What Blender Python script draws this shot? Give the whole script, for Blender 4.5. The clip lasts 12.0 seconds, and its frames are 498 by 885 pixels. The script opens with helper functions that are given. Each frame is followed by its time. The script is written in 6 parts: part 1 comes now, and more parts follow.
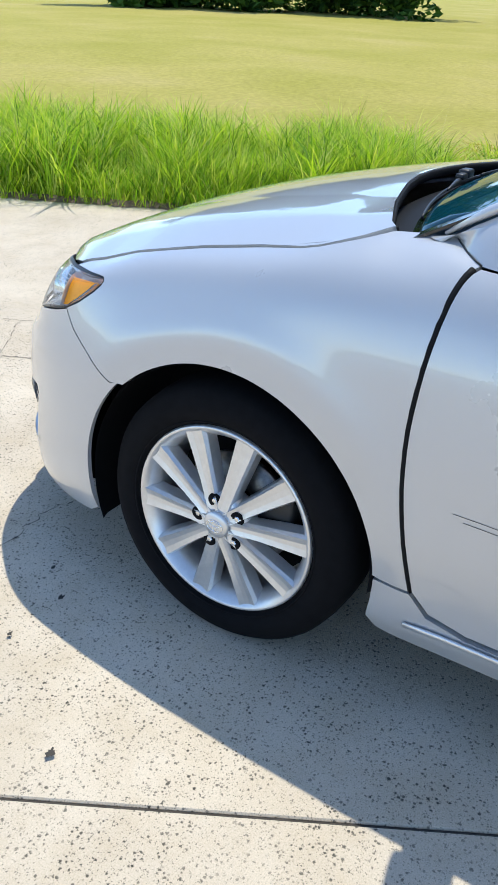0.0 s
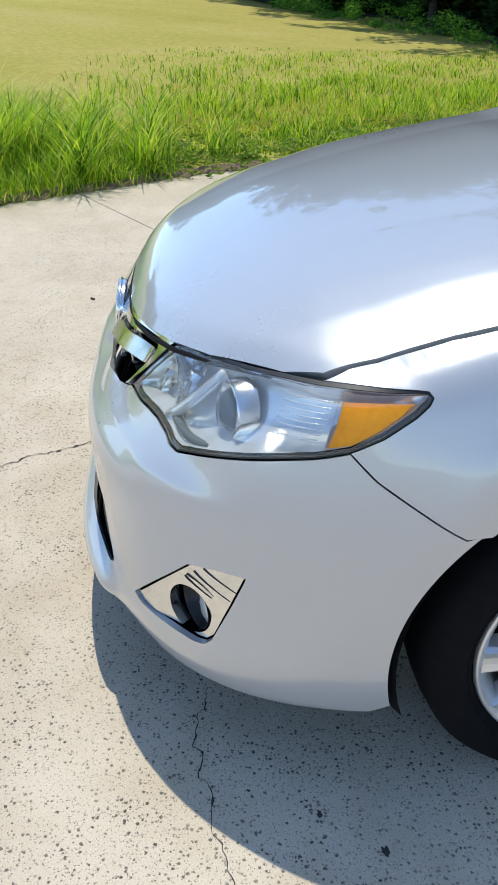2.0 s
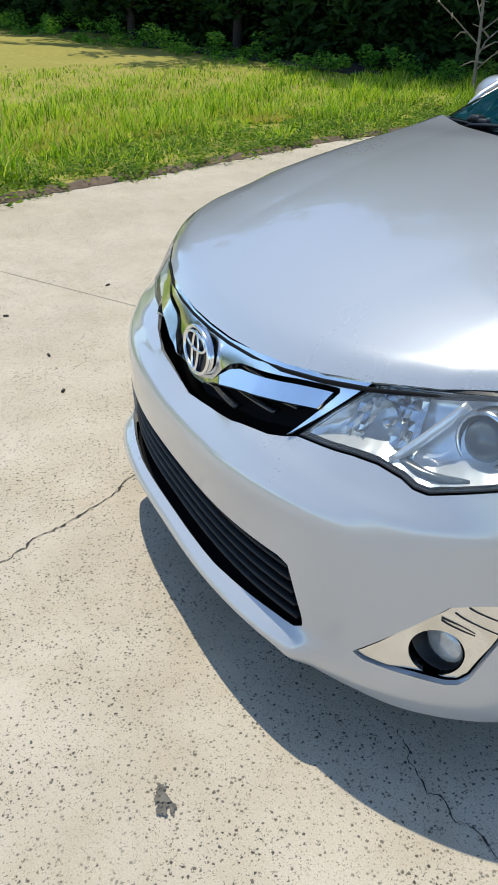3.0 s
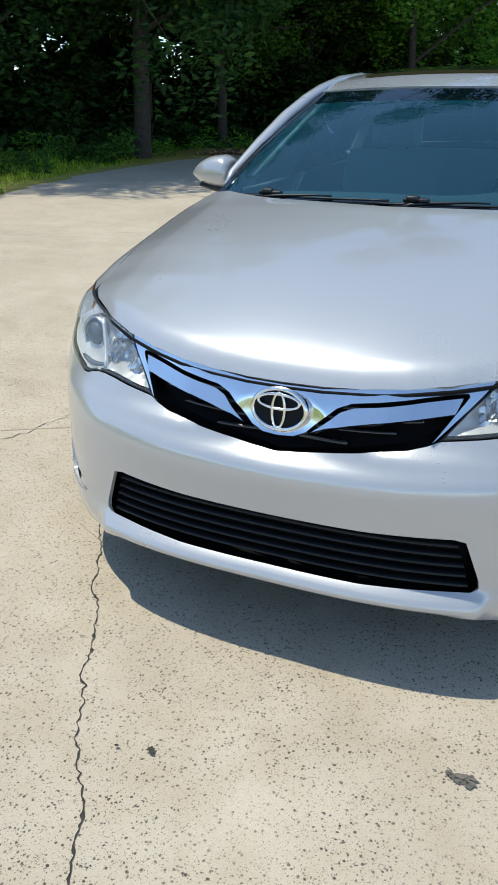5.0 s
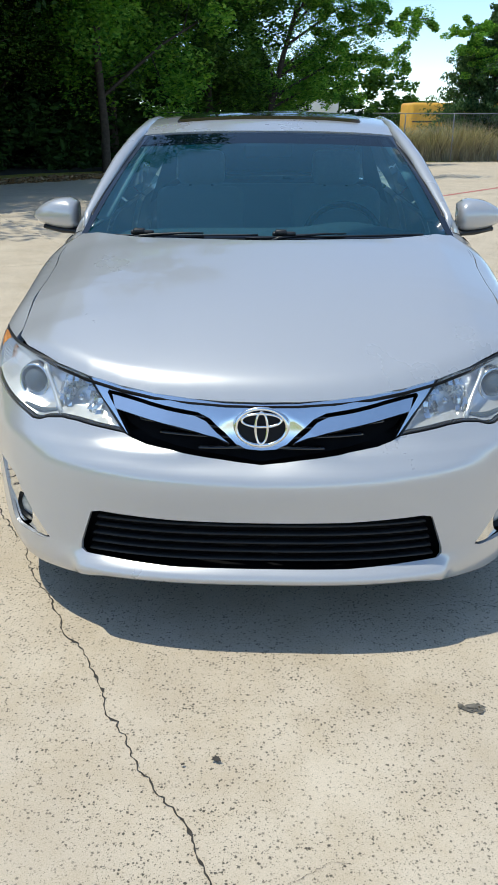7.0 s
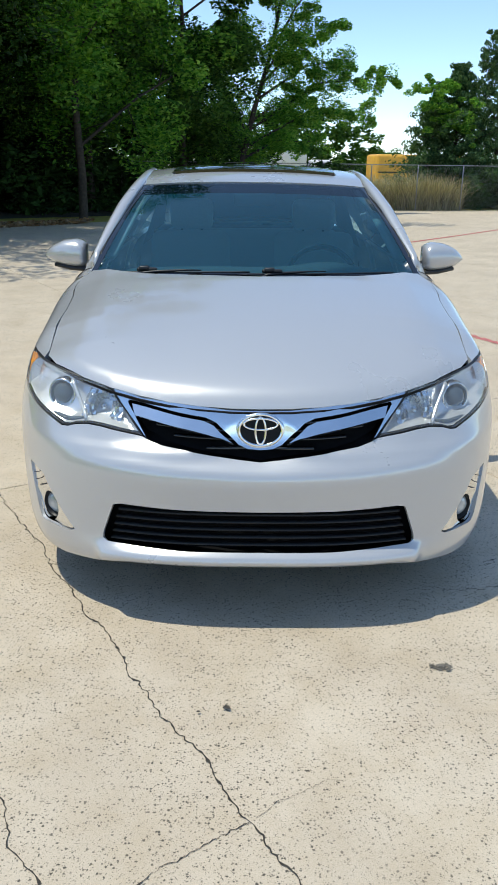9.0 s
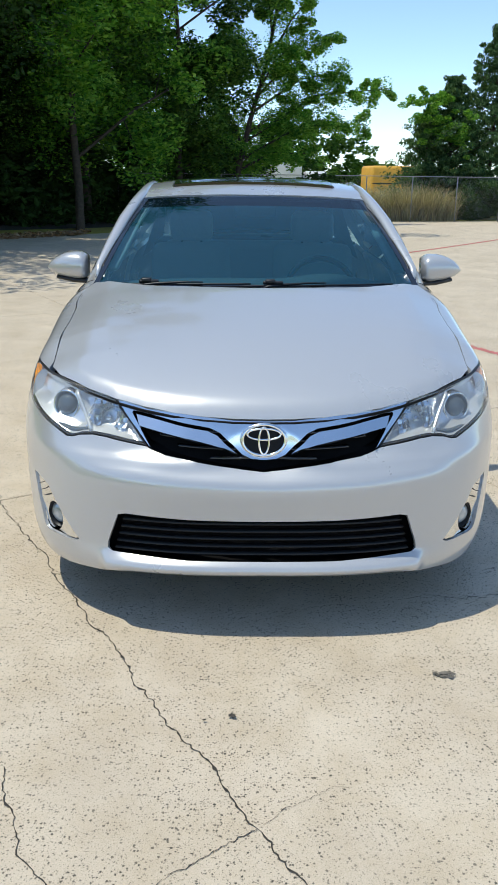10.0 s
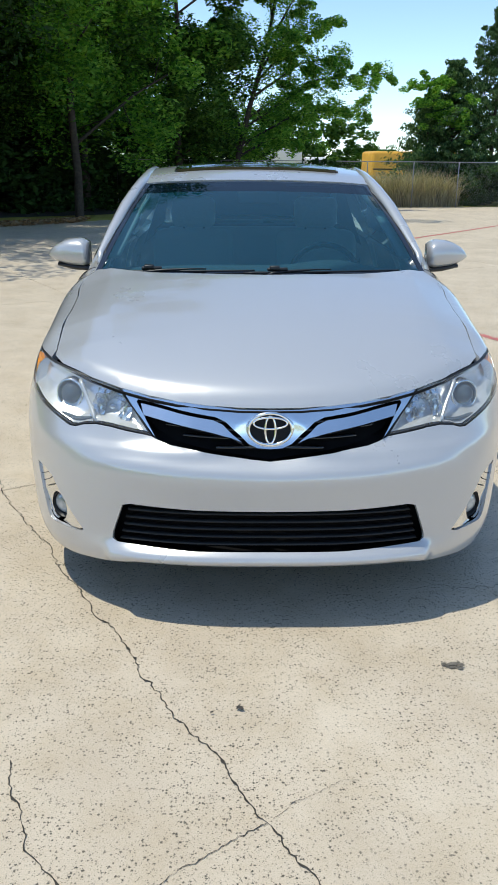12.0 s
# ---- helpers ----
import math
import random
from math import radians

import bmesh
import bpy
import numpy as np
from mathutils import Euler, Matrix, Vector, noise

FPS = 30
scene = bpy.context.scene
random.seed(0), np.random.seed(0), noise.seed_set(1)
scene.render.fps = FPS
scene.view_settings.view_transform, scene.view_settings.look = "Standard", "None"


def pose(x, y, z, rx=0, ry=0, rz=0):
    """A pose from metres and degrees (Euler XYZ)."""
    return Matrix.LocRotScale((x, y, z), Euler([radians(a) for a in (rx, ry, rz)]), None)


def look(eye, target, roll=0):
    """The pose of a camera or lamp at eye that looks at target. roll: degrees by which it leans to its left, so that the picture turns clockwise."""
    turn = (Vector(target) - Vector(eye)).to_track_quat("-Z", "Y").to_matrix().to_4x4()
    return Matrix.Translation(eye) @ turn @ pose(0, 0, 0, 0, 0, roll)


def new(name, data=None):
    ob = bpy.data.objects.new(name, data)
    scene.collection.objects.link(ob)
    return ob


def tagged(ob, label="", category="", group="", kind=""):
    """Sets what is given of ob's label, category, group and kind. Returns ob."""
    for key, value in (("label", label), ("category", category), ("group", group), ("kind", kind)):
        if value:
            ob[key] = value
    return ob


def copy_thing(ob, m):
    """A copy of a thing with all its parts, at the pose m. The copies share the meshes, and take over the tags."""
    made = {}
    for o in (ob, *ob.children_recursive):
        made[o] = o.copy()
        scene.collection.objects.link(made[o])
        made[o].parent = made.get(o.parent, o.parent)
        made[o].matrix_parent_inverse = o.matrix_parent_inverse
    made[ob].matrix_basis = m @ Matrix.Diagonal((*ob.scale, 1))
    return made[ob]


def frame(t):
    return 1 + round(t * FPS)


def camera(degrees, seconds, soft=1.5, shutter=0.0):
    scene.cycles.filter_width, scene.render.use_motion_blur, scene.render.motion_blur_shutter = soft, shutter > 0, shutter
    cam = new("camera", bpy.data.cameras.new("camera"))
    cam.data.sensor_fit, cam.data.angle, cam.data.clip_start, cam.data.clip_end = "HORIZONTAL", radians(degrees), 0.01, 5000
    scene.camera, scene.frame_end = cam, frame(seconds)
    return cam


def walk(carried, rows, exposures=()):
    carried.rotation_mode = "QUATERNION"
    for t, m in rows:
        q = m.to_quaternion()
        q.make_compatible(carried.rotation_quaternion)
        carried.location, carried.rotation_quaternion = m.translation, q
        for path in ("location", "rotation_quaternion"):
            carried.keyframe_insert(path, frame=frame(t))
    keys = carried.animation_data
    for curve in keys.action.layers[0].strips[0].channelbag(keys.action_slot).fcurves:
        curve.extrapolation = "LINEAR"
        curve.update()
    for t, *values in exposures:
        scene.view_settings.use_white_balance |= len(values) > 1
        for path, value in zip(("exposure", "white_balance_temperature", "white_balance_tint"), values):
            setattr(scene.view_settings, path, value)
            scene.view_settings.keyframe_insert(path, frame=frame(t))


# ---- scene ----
cam = camera(35.3, 12.0)
PATH = [
    (0, (2.176, 0.839, 1.352), (0.656, -0.072, 0.424), 3.4),
    (0.5, (2.198, 0.412, 1.339), (0.582, -0.298, 0.399), 2.7),
    (1, (2.114, 0.008, 1.339), (0.415, -0.427, 0.377), 2.5),
    (1.5, (2.015, -0.367, 1.338), (0.278, -0.513, 0.356), 2.0),
    (2, (1.847, -0.729, 1.34), (0.123, -0.583, 0.338), 1.1),
    (2.5, (1.731, -1.14, 1.336), (0.054, -0.682, 0.348), 0.9),
    (3, (1.532, -1.491, 1.349), (-0.047, -0.743, 0.376), 0.2),
    (3.2, (1.466, -1.623, 1.354), (-0.056, -0.751, 0.394), -0.0),
    (4.8, (0.745, -2.505, 1.378), (-0.067, -0.877, 0.547), 0.1),
    (5, (0.651, -2.569, 1.39), (-0.08, -0.897, 0.571), -0.1),
    (5.5, (0.453, -2.729, 1.407), (-0.091, -0.975, 0.614), -0.6),
    (6, (0.269, -2.771, 1.416), (-0.086, -0.96, 0.645), -0.7),
    (6.5, (0.117, -2.824, 1.434), (-0.038, -0.982, 0.669), -1.0),
    (7, (0.021, -2.893, 1.449), (-0.03, -1.044, 0.69), 0.1),
    (9, (-0.066, -3.296, 1.467), (-0.043, -1.407, 0.81), 0.7),
    (9.5, (-0.084, -3.314, 1.469), (-0.052, -1.42, 0.827), 0.7),
    (10, (-0.091, -3.32, 1.474), (-0.058, -1.423, 0.842), 0.6),
    (10.5, (-0.087, -3.314, 1.479), (-0.056, -1.417, 0.845), 0.4),
    (11, (-0.099, -3.304, 1.473), (-0.068, -1.409, 0.833), 0.4),
    (11.5, (-0.103, -3.292, 1.468), (-0.072, -1.401, 0.817), 0.4),
    (12, (-0.109, -3.286, 1.468), (-0.077, -1.399, 0.806), 0.4),
]
EXPOSURES = [(0.0, 1.08, 6150, 6), (1.5, 0.93, 6200, 6), (2.5, 0.76, 6350, 5), (5.0, 0.70, 6400, 3), (12.0, 0.71, 6420, 4)]
walk(cam, [(t, look(eye, target, roll)) for t, eye, target, roll in PATH], EXPOSURES)

# ---- world, sun and exposure ----
SUN_TO = Vector((-0.33, -0.03, 1.0)).normalized()
world = bpy.data.worlds.new("sky")
scene.world = world
world.use_nodes = True
wn = world.node_tree.nodes
sky = wn.new("ShaderNodeTexSky")
sky.sky_type = "NISHITA"
sky.sun_disc = False
sky.sun_elevation = math.asin(SUN_TO.z)
sky.sun_rotation = math.atan2(SUN_TO.x, SUN_TO.y)
sky.air_density = 0.65
sky.dust_density = 0.1
sky.ozone_density = 0.8
world.node_tree.links.new(sky.outputs[0], wn["Background"].inputs[0])
wn["Background"].inputs[1].default_value = 0.15
sun_data = bpy.data.lights.new("sun", "SUN")
sun_data.energy = 2.05
sun_data.angle = radians(0.53)
sun_data.color = (1.0, 0.945, 0.84)
sun = new("sun", sun_data)
sun.rotation_mode = "QUATERNION"
sun.rotation_quaternion = SUN_TO.to_track_quat("Z", "Y")


# ---- materials ----
def node_mat(name):
    m = bpy.data.materials.new(name)
    m.use_nodes = True
    return m, m.node_tree.nodes, m.node_tree.links, m.node_tree.nodes["Principled BSDF"]


def noise_ramp(nodes, links, scale, stops, detail=6.0, rough=0.6, coord="Object", stretch=None):
    tc = nodes.new("ShaderNodeTexCoord")
    src = tc.outputs[coord]
    if stretch:
        mp = nodes.new("ShaderNodeMapping")
        mp.inputs["Scale"].default_value = stretch
        links.new(src, mp.inputs[0])
        src = mp.outputs[0]
    nz = nodes.new("ShaderNodeTexNoise")
    nz.inputs["Scale"].default_value = scale
    nz.inputs["Detail"].default_value = detail
    nz.inputs["Roughness"].default_value = rough
    links.new(src, nz.inputs["Vector"])
    rp = nodes.new("ShaderNodeValToRGB")
    els = rp.color_ramp.elements
    while len(els) < len(stops):
        els.new(0.5)
    for el, (p, c) in zip(els, stops):
        el.position = p
        el.color = (*c, 1) if len(c) == 3 else c
    links.new(nz.outputs["Fac"], rp.inputs[0])
    return rp, nz


def mix(nodes, links, a, b, fac, mode="MIX"):
    mx = nodes.new("ShaderNodeMix")
    mx.data_type = "RGBA"
    mx.blend_type = mode
    for sock, v in ((mx.inputs["Factor"], fac), (mx.inputs["A"], a), (mx.inputs["B"], b)):
        if isinstance(v, (int, float)):
            sock.default_value = v
        elif isinstance(v, tuple):
            sock.default_value = (*v, 1)
        else:
            links.new(v, sock)
    return mx.outputs["Result"]


def bump(nodes, links, height, bsdf, strength=0.3, dist=0.01):
    b = nodes.new("ShaderNodeBump")
    b.inputs["Strength"].default_value = strength
    b.inputs["Distance"].default_value = dist
    links.new(height, b.inputs["Height"])
    links.new(b.outputs[0], bsdf.inputs["Normal"])
    return b


def simple(name, col, rough=0.5, metal=0.0, coat=0.0, var=0.12, scale=30.0, bumpy=0.0):
    m, n, l, b = node_mat(name)
    dark = tuple(c * (1 - var) for c in col)
    light = tuple(min(1, c * (1 + var)) for c in col)
    rp, nz = noise_ramp(n, l, scale, [(0.3, dark), (0.7, light)])
    l.new(rp.outputs[0], b.inputs["Base Color"])
    b.inputs["Roughness"].default_value = rough
    b.inputs["Metallic"].default_value = metal
    b.inputs["Coat Weight"].default_value = coat
    b.inputs["Coat Roughness"].default_value = 0.03
    if bumpy:
        bump(n, l, nz.outputs["Fac"], b, bumpy, 0.004)
    return m


def paint_mat():
    m, n, l, b = node_mat("silver_paint")
    rp, nz = noise_ramp(n, l, 900.0, [(0.35, (0.49, 0.49, 0.495)), (0.65, (0.57, 0.57, 0.575))], detail=2.0)
    dust, _ = noise_ramp(n, l, 2.2, [(0.35, (0, 0, 0)), (0.8, (1, 1, 1))])
    col = mix(n, l, rp.outputs[0], (0.60, 0.58, 0.55), 0.06)
    l.new(col, b.inputs["Base Color"])
    b.inputs["Metallic"].default_value = 0.31
    mr = n.new("ShaderNodeMapRange")
    mr.inputs["To Min"].default_value = 0.27
    mr.inputs["To Max"].default_value = 0.31
    l.new(dust.outputs[0], mr.inputs["Value"])
    l.new(mr.outputs[0], b.inputs["Roughness"])
    b.inputs["Coat Weight"].default_value = 1.0
    b.inputs["Coat Roughness"].default_value = 0.03
    b.inputs["Coat IOR"].default_value = 1.55
    return m


def concrete_mat():
    m, n, l, b = node_mat("concrete")
    base, nz = noise_ramp(n, l, 1.3, [(0.25, (0.560, 0.465, 0.350)), (0.55, (0.660, 0.558, 0.425)), (0.8, (0.735, 0.630, 0.492))], coord="Object", rough=0.65)
    grain, gz = noise_ramp(n, l, 320.0, [(0.30, (0.74, 0.73, 0.70)), (0.58, (1.06, 1.06, 1.06))], detail=8.0, rough=0.7)
    col = mix(n, l, base.outputs[0], grain.outputs[0], 1.0, "MULTIPLY")
    tc = n.new("ShaderNodeTexCoord")
    wob = n.new("ShaderNodeTexNoise")
    wob.inputs["Scale"].default_value = 220.0
    wob.inputs["Detail"].default_value = 3.0
    l.new(tc.outputs["Object"], wob.inputs["Vector"])
    shift = n.new("ShaderNodeVectorMath")
    shift.operation = "MULTIPLY_ADD"
    shift.inputs[1].default_value = (0.008, 0.008, 0.0)
    l.new(wob.outputs["Color"], shift.inputs[0])
    l.new(tc.outputs["Object"], shift.inputs[2])
    # dark pits and exposed aggregate, denser in worn patches
    worn, _ = noise_ramp(n, l, 3.4, [(0.33, (0.30, 0.30, 0.30)), (0.56, (1, 1, 1))], detail=8.0, rough=0.75)
    pits = None
    for scale, lim, tint, many in ((120.0, 0.54, (0.100, 0.086, 0.066), 0.46), (270.0, 0.58, (0.20, 0.172, 0.13), 0.48), (60.0, 0.28, (0.075, 0.065, 0.050), 0.62)):
        v = n.new("ShaderNodeTexVoronoi")
        v.inputs["Scale"].default_value = scale
        l.new(shift.outputs[0], v.inputs["Vector"])
        lt = n.new("ShaderNodeMapRange")
        lt.inputs["From Min"].default_value = lim
        lt.inputs["From Max"].default_value = lim * 0.6
        sep = n.new("ShaderNodeSeparateColor")
        l.new(v.outputs["Color"], sep.inputs[0])
        grow = n.new("ShaderNodeMath")
        grow.operation = "MULTIPLY_ADD"
        grow.inputs[1].default_value = lim * 0.8
        l.new(sep.outputs[1], grow.inputs[0])
        l.new(v.outputs["Distance"], grow.inputs[2])
        l.new(grow.outputs[0], lt.inputs["Value"])
        pick = n.new("ShaderNodeMath")
        pick.operation = "GREATER_THAN"
        pick.inputs[1].default_value = many
        l.new(sep.outputs[0], pick.inputs[0])
        mul = n.new("ShaderNodeMath")
        mul.operation = "MULTIPLY"
        l.new(lt.outputs[0], mul.inputs[0])
        l.new(pick.outputs[0], mul.inputs[1])
        mul2 = n.new("ShaderNodeMath")
        mul2.operation = "MULTIPLY"
        l.new(mul.outputs[0], mul2.inputs[0])
        l.new(worn.outputs[0], mul2.inputs[1])
        col = mix(n, l, col, tint, mul2.outputs[0])
        pits = mul2.outputs[0] if pits is None else pits
    stain, _ = noise_ramp(n, l, 0.55, [(0.5, (1, 1, 1)), (0.72, (0.80, 0.78, 0.74))], rough=0.7)
    col = mix(n, l, col, stain.outputs[0], 0.45, "MULTIPLY")
    fade, _ = noise_ramp(n, l, 4.5, [(0.42, (1, 1, 1)), (0.70, (0.80, 0.745, 0.64))], detail=8.0, rough=0.75)
    col = mix(n, l, col, fade.outputs[0], 0.55, "MULTIPLY")
    l.new(col, b.inputs["Base Color"])
    b.inputs["Roughness"].default_value = 0.9
    inv = n.new("ShaderNodeMath")
    inv.operation = "SUBTRACT"
    l.new(gz.outputs["Fac"], inv.inputs[0])
    l.new(pits, inv.inputs[1])
    bump(n, l, inv.outputs[0], b, 0.35, 0.004)
    return m


def ground_mat():
    m, n, l, b = node_mat("field_ground")
    big, bz = noise_ramp(n, l, 0.25, [(0.3, (0.39, 0.35, 0.075)), (0.55, (0.47, 0.395, 0.115)), (0.75, (0.52, 0.42, 0.165))], coord="Object")
    fine, fz = noise_ramp(n, l, 9.0, [(0.3, (0.72, 0.75, 0.7)), (0.7, (1.1, 1.1, 1.05))], detail=8.0, rough=0.75)
    col = mix(n, l, big.outputs[0], fine.outputs[0], 1.0, "MULTIPLY")
    l.new(col, b.inputs["Base Color"])
    b.inputs["Roughness"].default_value = 0.95
    b.inputs["Specular IOR Level"].default_value = 0.1
    bump(n, l, fz.outputs["Fac"], b, 0.6, 0.05)
    return m


def leaf_mat(name, cols, trans=0.35):
    m = bpy.data.materials.new(name)
    m.use_nodes = True
    n, l = m.node_tree.nodes, m.node_tree.links
    n.clear()
    out = n.new("ShaderNodeOutputMaterial")
    geo = n.new("ShaderNodeNewGeometry")
    rp = n.new("ShaderNodeValToRGB")
    els = rp.color_ramp.elements
    while len(els) < len(cols):
        els.new(0.5)
    for k, (el, c) in enumerate(zip(els, cols)):
        el.position = k / max(1, len(cols) - 1)
        el.color = (*c, 1)
    l.new(geo.outputs["Random Per Island"], rp.inputs[0])
    pr = n.new("ShaderNodeBsdfPrincipled")
    pr.inputs["Roughness"].default_value = 0.65
    pr.inputs["Specular IOR Level"].default_value = 0.12
    tr = n.new("ShaderNodeBsdfTranslucent")
    l.new(rp.outputs[0], pr.inputs["Base Color"])
    warm = mix(n, l, rp.outputs[0], (1.6, 1.5, 0.5), 1.0, "MULTIPLY")
    l.new(warm, tr.inputs["Color"])
    ms = n.new("ShaderNodeMixShader")
    ms.inputs[0].default_value = trans
    l.new(pr.outputs[0], ms.inputs[1])
    l.new(tr.outputs[0], ms.inputs[2])
    l.new(ms.outputs[0], out.inputs["Surface"])
    return m


def glass_mat(name, tint, rough=0.0, ior=1.5, haze=0.0, haze_col=(0.82, 0.84, 0.86)):
    m = bpy.data.materials.new(name)
    m.use_nodes = True
    n, l = m.node_tree.nodes, m.node_tree.links
    n.clear()
    out = n.new("ShaderNodeOutputMaterial")
    tr = n.new("ShaderNodeBsdfTransparent")
    tr.inputs["Color"].default_value = (*tint, 1)
    gl = n.new("ShaderNodeBsdfGlossy")
    gl.inputs["Roughness"].default_value = rough
    fr = n.new("ShaderNodeFresnel")
    fr.inputs["IOR"].default_value = ior
    ms = n.new("ShaderNodeMixShader")
    l.new(fr.outputs[0], ms.inputs[0])
    l.new(tr.outputs[0], ms.inputs[1])
    l.new(gl.outputs[0], ms.inputs[2])
    last = ms
    # diffuse share: haze on the lamp lens, painted sky reflection on the windshield
    if haze:
        df = n.new("ShaderNodeBsdfDiffuse")
        df.inputs["Color"].default_value = (*haze_col, 1)
        last = n.new("ShaderNodeMixShader")
        last.inputs[0].default_value = haze
        l.new(ms.outputs[0], last.inputs[1])
        l.new(df.outputs[0], last.inputs[2])
    l.new(last.outputs[0], out.inputs["Surface"])
    return m


PAINT = paint_mat()
CONCRETE = concrete_mat()
FIELD = ground_mat()
CHROME = simple("chrome", (0.88, 0.89, 0.90), 0.18, 1.0, var=0.02)
ALLOY = simple("machined_alloy", (0.70, 0.70, 0.70), 0.32, 0.7, 0.4, var=0.05, scale=60)
TYRE = simple("tyre_rubber", (0.005, 0.005, 0.006), 0.9, var=0.25, scale=40, bumpy=0.1)
BLACK = simple("black_plastic", (0.012, 0.012, 0.013), 0.45, var=0.2, scale=60, bumpy=0.05)
DARK = simple("dark_cavity", (0.006, 0.006, 0.007), 0.85, var=0.2)
GLOSSBLACK = simple("gloss_black", (0.01, 0.011, 0.014), 0.08, 0.0, 0.6, var=0.1)
STEEL = simple("brake_steel", (0.22, 0.21, 0.20), 0.4, 0.9, var=0.25, scale=80)
REFLECTOR = simple("lamp_reflector", (0.66, 0.69, 0.72), 0.22, 0.95, var=0.08, scale=120)
HOUSING = simple("silvered_housing", (0.90, 0.92, 0.94), 0.22, 0.60, var=0.05, scale=60)
AMBER = simple("amber_lens", (1.0, 0.36, 0.0), 0.45, 0.10, 0.0, var=0.08, scale=90)
RED = simple("red_lens", (0.45, 0.01, 0.012), 0.2, 0.0, 0.6)
LENS = glass_mat("clear_lens", (0.95, 0.965, 0.97), 0.02, 1.5, 0.065, (0.9, 0.92, 0.95))
PROJECTOR = simple("smoky_projector_glass", (0.09, 0.115, 0.14), 0.10, 0.0, 0.8, var=0.1)
BADGE = simple("badge_black", (0.006, 0.010, 0.016), 0.25, var=0.1)
DARKSLAT = simple("matt_black_slat", (0.007, 0.007, 0.008), 0.7, var=0.2)
GRILLESLAT = simple("satin_black_slat", (0.007, 0.008, 0.009), 0.55, var=0.2)
# blue diffuse share stands in for the sky reflected in the windshield
GLASS = glass_mat("tinted_glass_sky_sheen", (0.42, 0.68, 0.76), 0.0, 1.85, 0.10, (0.02, 0.25, 0.38))
SHADEGLASS = glass_mat("shade_band_glass", (0.07, 0.14, 0.20), 0.0, 1.65, 0.04, (0.02, 0.10, 0.18))
SIDEGLASS = glass_mat("side_glass", (0.30, 0.35, 0.36), 0.0, 1.55)
MIRROR = simple("mirror_glass", (0.85, 0.87, 0.9), 0.02, 1.0, var=0.01)
INTERIOR = simple("grey_cabin", (0.15, 0.155, 0.16), 0.75, var=0.2, scale=50, bumpy=0.15)
SEATMAT = simple("light_grey_fabric", (0.58, 0.58, 0.56), 0.85, var=0.15, scale=120, bumpy=0.2)
BARK = simple("bark", (0.055, 0.043, 0.032), 0.9, var=0.4, scale=14, bumpy=0.6)
DEADWOOD = simple("dead_wood", (0.24, 0.20, 0.15), 0.9, var=0.3, scale=14, bumpy=0.4)
LEAF = leaf_mat("broad_leaves", [(0.022, 0.060, 0.014), (0.042, 0.105, 0.020), (0.070, 0.155, 0.028), (0.12, 0.22, 0.038)], 0.28)
# lighter copy of LEAF: sunlit foliage painted in, also light green weeds and creeper
LEAFLIGHT = leaf_mat("light_sunlit_leaves", [(0.04, 0.13, 0.024), (0.10, 0.26, 0.042), (0.17, 0.36, 0.062), (0.27, 0.46, 0.085)], 0.46)
# darker copy of LEAF: canopy shade is put into the colour
LEAFDARKSHADED = leaf_mat("dark_shaded_leaves", [(0.014, 0.036, 0.010), (0.026, 0.062, 0.014), (0.045, 0.10, 0.022)], 0.22)
NEEDLE = leaf_mat("conifer_sprays", [(0.030, 0.070, 0.035), (0.060, 0.125, 0.050), (0.13, 0.21, 0.085)], 0.25)
GRASS = leaf_mat("grass_blades", [(0.04, 0.12, 0.010), (0.20, 0.38, 0.022), (0.44, 0.60, 0.045), (0.60, 0.62, 0.20)], 0.40)
DRYGRASS = leaf_mat("dry_weeds", [(0.12, 0.105, 0.065), (0.32, 0.28, 0.19), (0.52, 0.47, 0.34), (0.16, 0.18, 0.08)], 0.25)
LITTER = leaf_mat("dead_leaves", [(0.20, 0.11, 0.05), (0.33, 0.19, 0.09), (0.38, 0.29, 0.19), (0.12, 0.075, 0.04)], 0.15)
SOIL = simple("soil", (0.17, 0.115, 0.072), 0.95, var=0.35, scale=18, bumpy=0.6)
STAIN = simple("brown_stain", (0.17, 0.15, 0.12), 0.95, var=0.4, scale=60)
# soil with the trees' shade put into its near-black colour
SHADEDSOIL = simple("shaded_wood_floor_soil", (0.045, 0.038, 0.026), 0.95, var=0.4, scale=6, bumpy=0.5)
CRACK = simple("crack_dirt", (0.055, 0.047, 0.038), 0.95, var=0.4, scale=50)
REDPAINT = simple("faded_red_paint", (0.50, 0.17, 0.15), 0.85, var=0.3, scale=22)
BUSYELLOW = simple("bus_yellow", (0.75, 0.40, 0.05), 0.45, var=0.1, scale=2)
WHITEPAINT = simple("white_paint", (0.78, 0.78, 0.76), 0.5, var=0.06, scale=2)
for m_ in (TYRE, BADGE, DARK, DARKSLAT):
    m_.node_tree.nodes["Principled BSDF"].inputs["Specular IOR Level"].default_value = 0.15
GALV = simple("galvanised_steel", (0.30, 0.31, 0.32), 0.5, 0.8, var=0.2)


